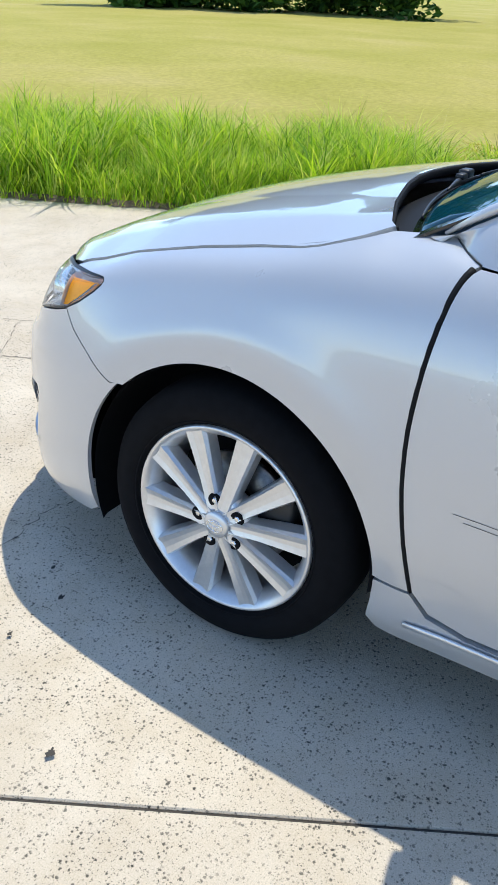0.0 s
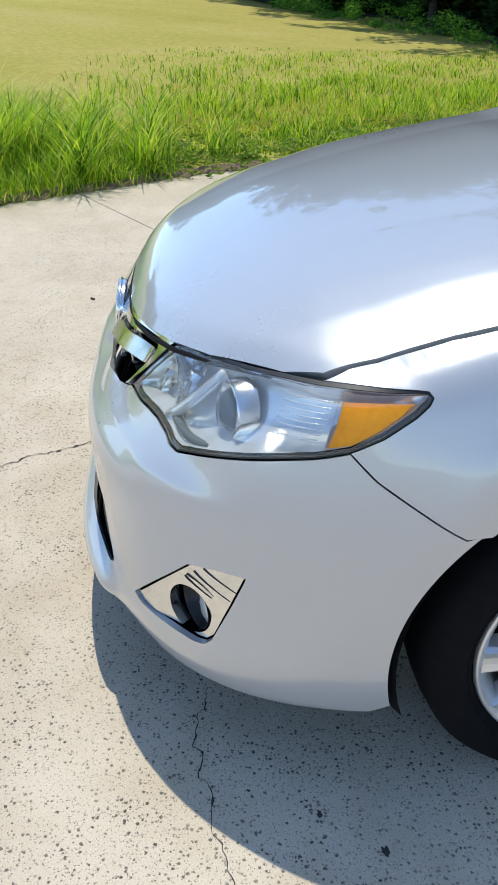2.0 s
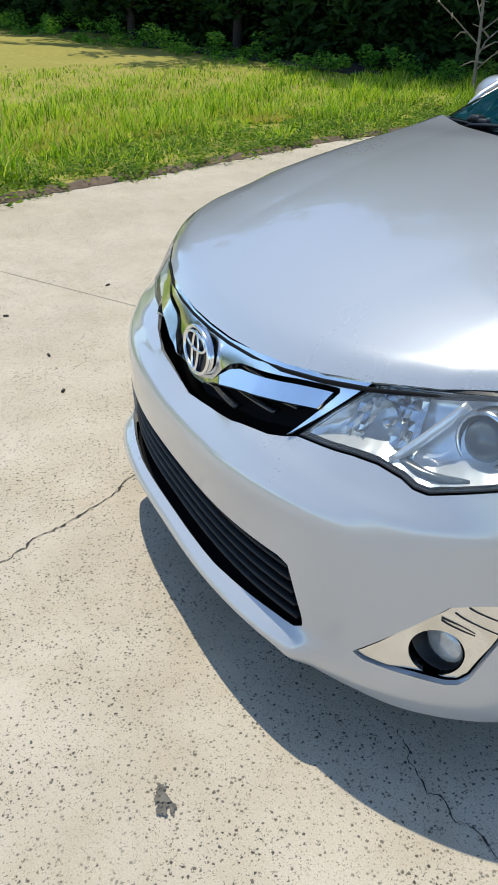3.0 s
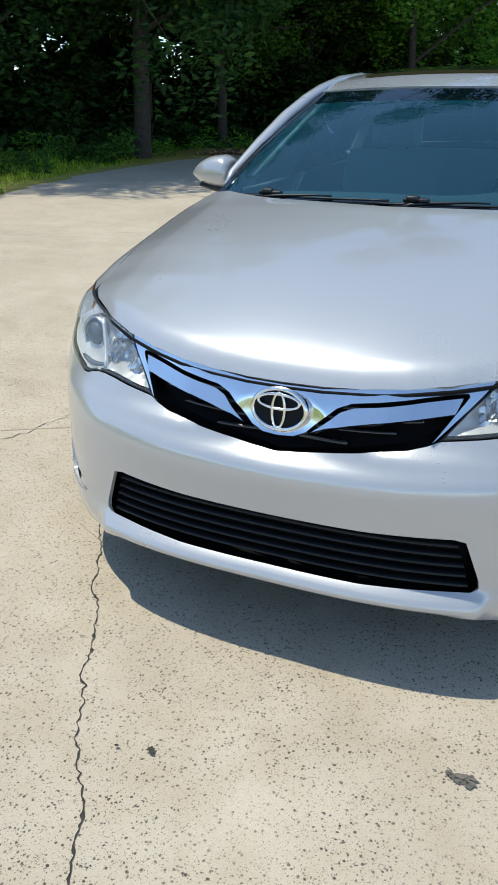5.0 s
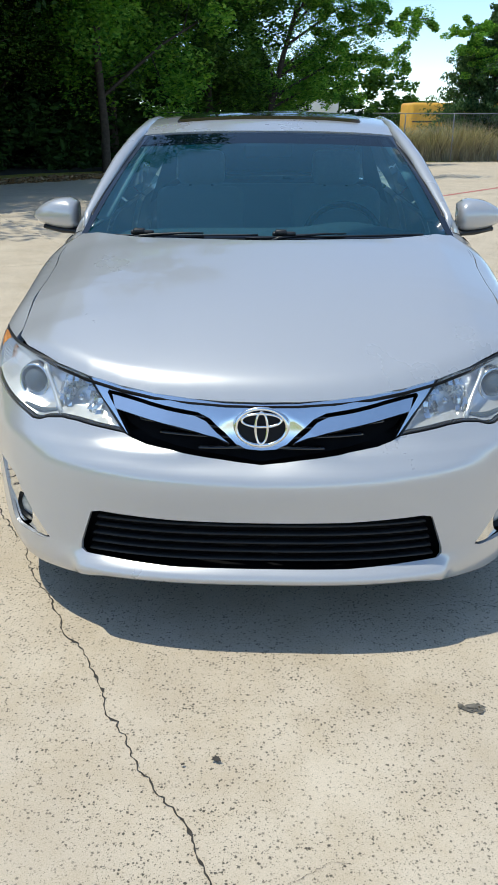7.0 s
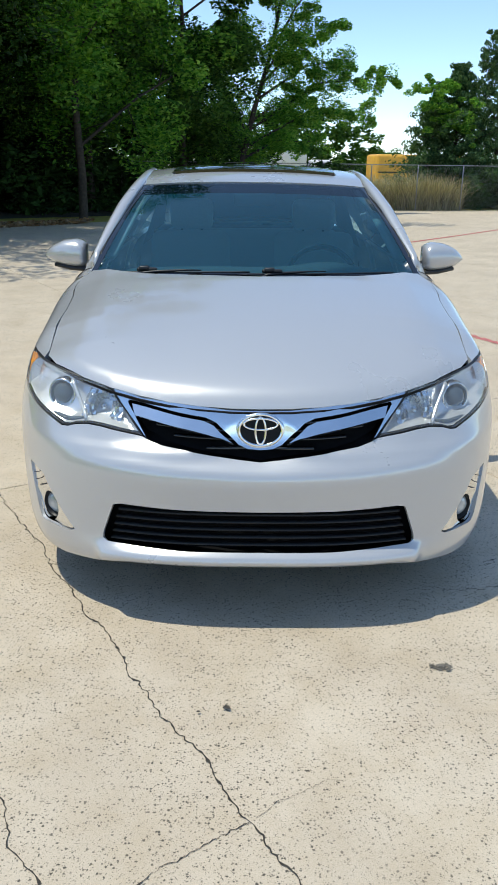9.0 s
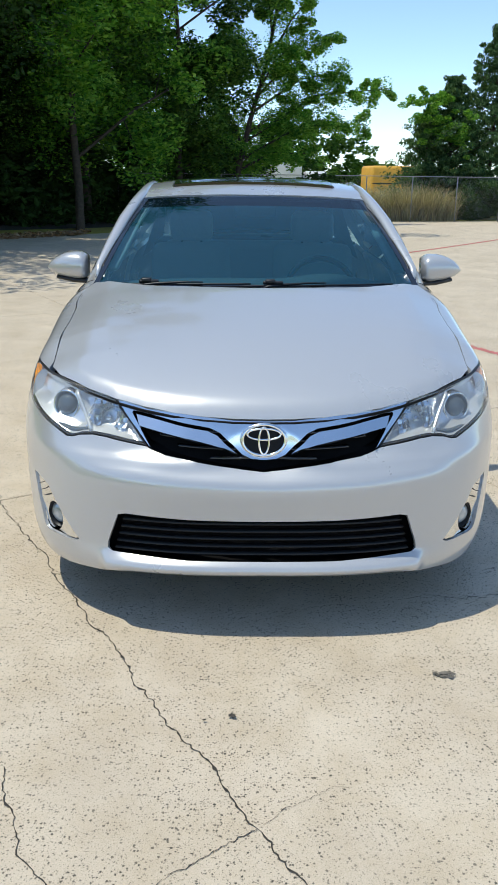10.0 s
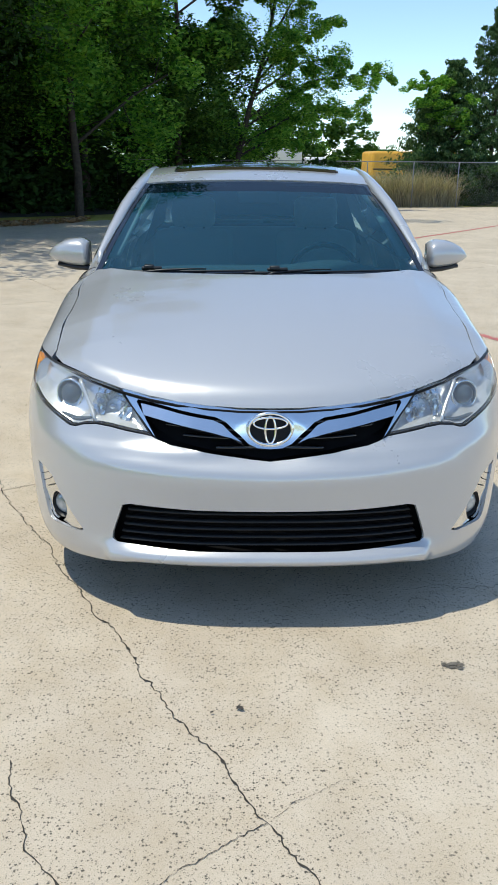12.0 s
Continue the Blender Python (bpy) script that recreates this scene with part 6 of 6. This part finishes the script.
# small bushes at the wood's foot and low weeds on the verge
cl = [(-9.2 + rt.uniform(-0.6, 0.6), 9.6 + rt.uniform(-1.5, 3.0), rt.uniform(0.1, 0.5), rt.uniform(0.2, 0.4)) for _ in range(18)]
bush_mass("low_bushes", cl, 2600, 0.05, LEAF, "small leafy bushes at the foot of the wood", 43, "bushes")
cl = []
for (x0, y0), (x1, y1) in zip(wood_line[1:7], wood_line[2:8]):
    ln = math.hypot(x1 - x0, y1 - y0)
    for k in range(int(ln / 0.16)):
        t, b = rt.random(), rt.uniform(-1.9, 0.4)
        x, y = x0 + (x1 - x0) * t - (y1 - y0) / ln * b, y0 + (y1 - y0) * t + (x1 - x0) / ln * b
        if edge_dist(np.array([(x, y)]))[0] > 0.5:
            cl.append((x, y, float(terrain(np.array([(x, y)]))[0]) + 0.45 * rt.random() ** 2, rt.uniform(0.14, 0.42)))
bush_mass("edge_weeds", cl, 26000, 0.045, LEAFLIGHT, "ragged green weeds along the foot of the wood", 48, "weeds")
pts_w, off_w = along_edge(620, 7, 14, 0.02, 1.9, 1.3)
cl = [(x, y, rt.uniform(-0.02, 0.05), rt.uniform(0.06, 0.26)) for x, y in pts_w]
bush_mass("low_weeds", cl, 60000, 0.024, leaf_mat("weed_leaves", [(0.07, 0.15, 0.025), (0.14, 0.25, 0.04), (0.24, 0.36, 0.06), (0.36, 0.38, 0.13)], 0.4), "low leafy weeds beside the pavement", 47, "weeds")
# soil strip; beside the tall grass it stands for shade at the blades' feet
soil_v, soil_f = [], []
seg = EDGE_NP[2:15]
for k, t in enumerate(np.linspace(0, len(seg) - 1.001, 170)):
    i = int(t)
    p = seg[i] + (seg[i + 1] - seg[i]) * (t - i)
    d = (seg[i + 1] - seg[i]) / np.linalg.norm(seg[i + 1] - seg[i])
    nrm = np.array([-d[1], d[0]])
    a, b2 = p - nrm * rt.uniform(0.0, 0.06), p + nrm * rt.uniform(0.06, 0.16)
    soil_v += [(*a, 0.004), (*((a + b2) / 2), 0.035 + rt.uniform(0, 0.015)), (*b2, 0.034)]
    if k:
        for q in range(2):
            soil_f.append((3 * k - 3 + q, 3 * k + q, 3 * k + 1 + q, 3 * k - 2 + q))
tagged(mesh_part("soil_shade_edge", soil_v, soil_f, SOIL, None, "", True), "bare reddish soil along the pavement's edge, painted shade below the tall grass", "soil", kind="stuff")
# floor of the wood, reaching out to paint shade on the verge
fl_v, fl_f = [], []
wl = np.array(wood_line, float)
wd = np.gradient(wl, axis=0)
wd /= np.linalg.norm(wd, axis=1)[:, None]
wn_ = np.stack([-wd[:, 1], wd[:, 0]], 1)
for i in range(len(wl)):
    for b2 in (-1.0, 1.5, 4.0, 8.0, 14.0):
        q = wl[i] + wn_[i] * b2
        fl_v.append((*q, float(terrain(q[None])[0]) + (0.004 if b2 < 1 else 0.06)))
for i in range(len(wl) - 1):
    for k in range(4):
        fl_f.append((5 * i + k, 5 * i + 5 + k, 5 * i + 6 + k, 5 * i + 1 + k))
tagged(mesh_part("wood_floor", fl_v, fl_f, SHADEDSOIL, None, "", True), "bare soil under the trees, their shade put into its colour", "soil", kind="structure")
tree((-9.75, 7.95), 3.8, 1.1, 0, 61, label="thin bare grey sapling at the edge of the wood", bare=True, crown_from=0.15, trunk_r=0.035)

tree((-9.0, 13.6), 13.0, 5.4, 60000, 62, LEAFDARKSHADED, "broad green tree that overhangs and shades the pavement", 0.24, 0.085, trunk_r=0.2, lean=(0.10, 0))
tree((-4.9, 21.6), 13.0, 5.2, 84000, 63, LEAFLIGHT, "broad green tree at the corner of the wood", 0.20, 0.080, trunk_r=0.14)
# trees beyond the car: a dense dark one, an open one with reaching branches, conifers, far bushes
tree((-2.2, 26.4), 12.5, 3.1, 74000, 72, LEAF, "tall dense green tree behind the car", 0.16, 0.085, trunk_r=0.15)


def open_tree(at, seed):
    """A young tree with a leaning trunk and long separate branches that reach sideways."""
    rg = random.Random(seed)
    z0 = float(terrain(np.array([at]))[0]) - 0.08
    top = thing("tree", "open green tree with long reaching branches", "tree", (at[0], at[1], z0))
    tv, tf, cl = [], [], []
    trunk = [Vector(p) for p in ((0, 0, 0), (0.06, 0, 1.6), (0.55, 0, 3.6), (1.1, 0.1, 5.4), (1.5, 0, 7.4), (1.6, 0.1, 9.6))]
    limb(trunk, tv, tf, 0.13, 0.03, 9)
    reach = [(2.3, 4.6, -0.5, 3.5), (2.9, 5.5, 0.2, 4.75), (3.9, 3.9, 0.5, 5.3), (1.9, 2.6, -0.8, 2.5), (2.6, -0.5, 0.5, 4.4), (4.4, 3.3, 0.1, 6.3),
             (5.0, -0.3, 0.4, 6.7), (5.4, 2.7, -0.6, 7.6), (6.4, 1.0, 0.8, 8.9), (2.0, 1.3, 1.1, 2.7), (3.2, 2.6, 1.3, 4.0), (4.6, 1.8, -1.3, 5.8), (7.0, 2.6, 0.2, 9.4), (2.1, -0.7, -0.4, 2.9)]
    for h, x, y, z in reach:
        i = max(k for k in range(5) if trunk[k].z <= h)
        base = trunk[i].lerp(trunk[i + 1], (h - trunk[i].z) / (trunk[i + 1].z - trunk[i].z))
        tip = Vector((x, y, z))
        mid = base.lerp(tip, 0.5) + Vector((rg.uniform(-0.1, 0.1), rg.uniform(-0.1, 0.1), 0.12 * (tip - base).length))
        limb([base, base.lerp(mid, 0.6), mid, mid.lerp(tip, 0.6), tip], tv, tf, 0.05, 0.008, 6)
        n = int(5 + 4.5 * (tip - base).length)
        for q in range(n):
            u = 0.22 + 0.78 * q / (n - 1)
            p = base.lerp(mid, u * 2) if u < 0.5 else mid.lerp(tip, u * 2 - 1)
            j = Vector((rg.gauss(0, 1), rg.gauss(0, 1), rg.gauss(-0.25, 0.7))) * (0.42 - 0.22 * u)
            cl.append((*(p + j), rg.uniform(0.20, 0.42) * (1.15 - 0.55 * u)))
            if q % 3 == 0:
                tw = p + Vector((rg.uniform(0.1, 0.7) * (1 if x > 1 else -1), rg.uniform(-0.4, 0.4), rg.uniform(-0.45, 0.4)))
                limb([p, p.lerp(tw, 0.5) + Vector((0, 0, 0.06)), tw], tv, tf, 0.012, 0.004, 4)
                for w in (0.45, 0.7, 0.95):
                    cl.append((*p.lerp(tw, w), 0.11))
    mesh_part("trunk", tv, tf, BARK, top)
    v, f = leaves(90000, clumps_fn(cl, 1.45, 0.95), 0.050, seed + 5)
    mesh_part("crown", v, f, LEAFLIGHT, top, "", False)
    return top


open_tree((-0.2, 27.0), 71)


def conifer(at, height, spread, n, seed):
    rg = random.Random(seed)
    z0 = float(terrain(np.array([at]))[0]) - 0.08
    top = thing("conifer", "dark green conifer behind the fence", "tree", (at[0], at[1], z0), "conifers behind the fence")
    tv, tf, cl = [], [], []
    limb([Vector((0, 0, t * height)) for t in np.linspace(0, 1, 6)], tv, tf, 0.12, 0.015, 7)
    for k in range(96):
        t = 0.05 + 0.94 * k / 95
        w = k * 2.4
        r = spread * (1 - t) ** 0.7 * rg.uniform(0.55, 1.2) + 0.10
        b = Vector((0, 0, t * height))
        tip = Vector((math.cos(w) * r, math.sin(w) * r, t * height + 0.32 * r * rg.uniform(0.4, 1.4)))
        limb([b, b.lerp(tip, 0.5) + Vector((0, 0, -0.04)), tip], tv, tf, 0.022, 0.005, 4)
        for q in range(9):
            p = b.lerp(tip, 0.25 + 0.80 * q / 8) + Vector((rg.gauss(0, 1), rg.gauss(0, 1), rg.gauss(0, 1))) * 0.10 * r
            cl.append((*p, rg.uniform(0.06, 0.15) + 0.05 * r))
    mesh_part("trunk", tv, tf, BARK, top)
    v, f = leaves(n, clumps_fn(cl, 1.15), 0.062, seed + 1, 1.6)
    mesh_part("crown", v, f, NEEDLE, top, "", False)
    return top


conifer((9.2, 33.0), 5.8, 2.7, 40000, 81)
conifer((11.3, 34.0), 8.0, 2.6, 40000, 82)
conifer((8.2, 33.2), 4.6, 1.7, 18000, 83)
conifer((13.6, 34.4), 9.0, 3.0, 24000, 84)

cl = [(rt.uniform(-8, 1.5), 30.0 + rt.uniform(-0.8, 1.5), 3.4 * rt.random(), rt.uniform(0.5, 0.9)) for _ in range(90)]
bush_mass("thicket", cl, 26000, 0.10, LEAFDARKSHADED, "thicket behind the trees and the fence, shade put into its colour", 51)

# fence with tall dry weeds behind it
fence = thing("fence", "grey chain-link fence along the back of the pavement", "fence", kind="structure")
for k in range(14):
    x = -4.5 + 1.9 * k
    y = 27.2 + 0.20 * (x + 4.5)
    sweep("post", [(x, y, -0.05), (x, y, 1.75)], (0.022, 0.022), GALV, fence, 8, up=(0, 1, 0))
sweep("top_rail", [(-4.5 + 1.9 * k, 27.2 + 0.38 * k, 1.74) for k in range(14)], (0.014, 0.014), GALV, fence, 8)
wv, wf = [], []
for k in range(330):
    for s in (1, -1):
        x = -4.5 + 0.075 * k
        x2 = x + s * 0.85
        if not -4.5 <= x2 <= 20.2:
            continue
        ya, yb_ = 27.2 + 0.2 * (x + 4.5), 27.2 + 0.2 * (x2 + 4.5)
        n0 = len(wv)
        wv += [(x - 0.0012, ya, 0.03), (x + 0.0012, ya, 0.03), (x2 + 0.0012, yb_, 1.73), (x2 - 0.0012, yb_, 1.73)]
        wf.append((n0, n0 + 1, n0 + 2, n0 + 3))
mesh_part("wire_mesh", wv, wf, GALV, fence, "", False)
xs = rng.uniform(2.2, 9.0, 11000)
sp = np.stack([xs, 27.5 + 0.2 * (xs + 4.5) + rng.uniform(0, 2.4, 11000)], 1)
hh = rng.uniform(0.4, 2.1, 11000) * (0.60 + 0.4 * clumpy(sp, 1.2, 9))
blades("dry_weeds", sp, hh, DRYGRASS, "tall pale dry weeds against the fence", "weeds", 14, 0.022, 0.75)
cl = [(rt.uniform(9.2, 15), 31.3 + rt.uniform(-0.4, 0.8), rt.uniform(0.05, 1.5), rt.uniform(0.35, 0.7)) for _ in range(70)]
cl += [(rt.uniform(-3, 3.5), 27.9 + rt.uniform(0, 1.2), rt.uniform(0.2, 1.6), rt.uniform(0.4, 0.8)) for _ in range(26)]
bush_mass("fence_bushes", cl, 26000, 0.085, LEAFDARKSHADED, "bushes growing through the fence, shade put into their colour", 44)
cl = []
for x in np.linspace(-22, 20, 760):
    h = float(np.interp(x, [-22, -8, 4, 7.5, 9.5, 12, 14, 20], [5.6, 5.8, 6.0, 6.1, 5.2, 3.7, 2.2, 1.8])) + 0.4 * math.sin(x * 1.9)
    cl.append((x, 66 + rt.uniform(-2, 5), h * rt.random() ** 1.1, rt.uniform(0.5, 0.9)))
bush_mass("far_trees", cl, 60000, 0.20, LEAF, "far row of rounded green trees", 45, "trees")
cl = [(rt.uniform(-40, 90), 125 + rt.uniform(-6, 12), rt.uniform(0.0, 2.2), rt.uniform(1.2, 2.2)) for _ in range(200)]
bush_mass("far_hedge", cl, 20000, 0.40, LEAF, "far low line of trees at the horizon", 49, "trees")
cl = [(rt.uniform(6.8, 8.8), 32.0 + rt.uniform(-0.3, 0.3), 4.75 + rt.gauss(0, 0.16), rt.uniform(0.12, 0.26)) for _ in range(22)]
cl += [(7.3 + 2.4 * t, 31.8 + rt.uniform(-0.3, 0.3), 4.3 - 1.1 * t + rt.gauss(0, 0.45), rt.uniform(0.12, 0.30)) for t in np.linspace(0, 1, 46)]
bush_mass("creeper", cl, 9000, 0.055, LEAFLIGHT, "light green creeper leaves over the conifers", 50, "creeper")
# brown leaf litter at the foot of the wood
r2 = np.random.default_rng(9)
n = 2600
lx = r2.uniform(-8.2, -4.4, n)
ly = np.interp(lx, [-8.2, -6.6, -4.4], [15.2, 17.7, 20.1]) - r2.uniform(-0.6, 0.7, n)
cz = r2.uniform(0.005, 0.10, n)
v, f = leaves(n, lambda r, k: np.stack([lx, ly, cz], 1), 0.06, 10, 0.2)
tagged(mesh_part("leaf_litter", v, f, LITTER, None, "", False), "brown fallen leaves heaped at the pavement's edge", "leaves", kind="stuff")

# ---- vehicles far behind the fence ----
bus = thing("school_bus", "yellow bus parked far behind the weeds", "bus", (12.6, 58.0, 0.0))
bus.rotation_euler.z = radians(12)
bm = box_bm(6.6, 2.4, 2.05, (0, 0, 1.65), 0.22, 4)
part("body", bm, BUSYELLOW, bus)
part("hood", box_bm(1.2, 2.0, 1.0, (3.8, 0, 1.0), 0.18, 3), BUSYELLOW, bus)
for k in range(5, 8):
    part("window", box_bm(0.62, 0.04, 0.5, (-2.85 + 0.76 * k, -1.2, 1.95), 0.03, 1), GLOSSBLACK, bus)
part("stripe", box_bm(6.5, 0.03, 0.09, (0, -1.205, 1.45), 0.01, 1), BLACK, bus)
for x in (-2.0, 3.4):
    v, f = lathe([(-0.12, 0.25), (-0.12, 0.48), (0.12, 0.48), (0.12, 0.25)], 24)
    w = mesh_part("wheel", [(p[1], p[0], p[2]) for p in v], f, TYRE, bus)
    w.location = (x, -1.05, 0.48)
truck = thing("box_truck", "white box truck parked far behind the trees", "truck", (3.6, 62.0, 0.0))
part("cargo_box", box_bm(5.0, 2.4, 2.3, (-1.2, 0, 2.0), 0.06, 2), WHITEPAINT, truck)
part("cab", box_bm(1.7, 2.2, 1.9, (2.4, 0, 1.35), 0.2, 3), WHITEPAINT, truck)
part("window", box_bm(0.8, 0.04, 0.6, (2.5, -1.1, 1.8), 0.04, 1), GLOSSBLACK, truck)
for x in (-2.4, 2.4):
    v, f = lathe([(-0.12, 0.25), (-0.12, 0.46), (0.12, 0.46), (0.12, 0.25)], 24)
    w = mesh_part("wheel", [(p[1], p[0], p[2]) for p in v], f, TYRE, truck)
    w.location = (x, -1.0, 0.46)
van = thing("van", "white van roof showing past the bus", "van", (16.0, 60.5, 0.0))
part("body", box_bm(4.6, 2.0, 1.9, (0, 0, 1.55), 0.3, 4), WHITEPAINT, van)
part("window", box_bm(3.0, 0.04, 0.5, (0.2, -1.0, 1.9), 0.04, 1), GLOSSBLACK, van)
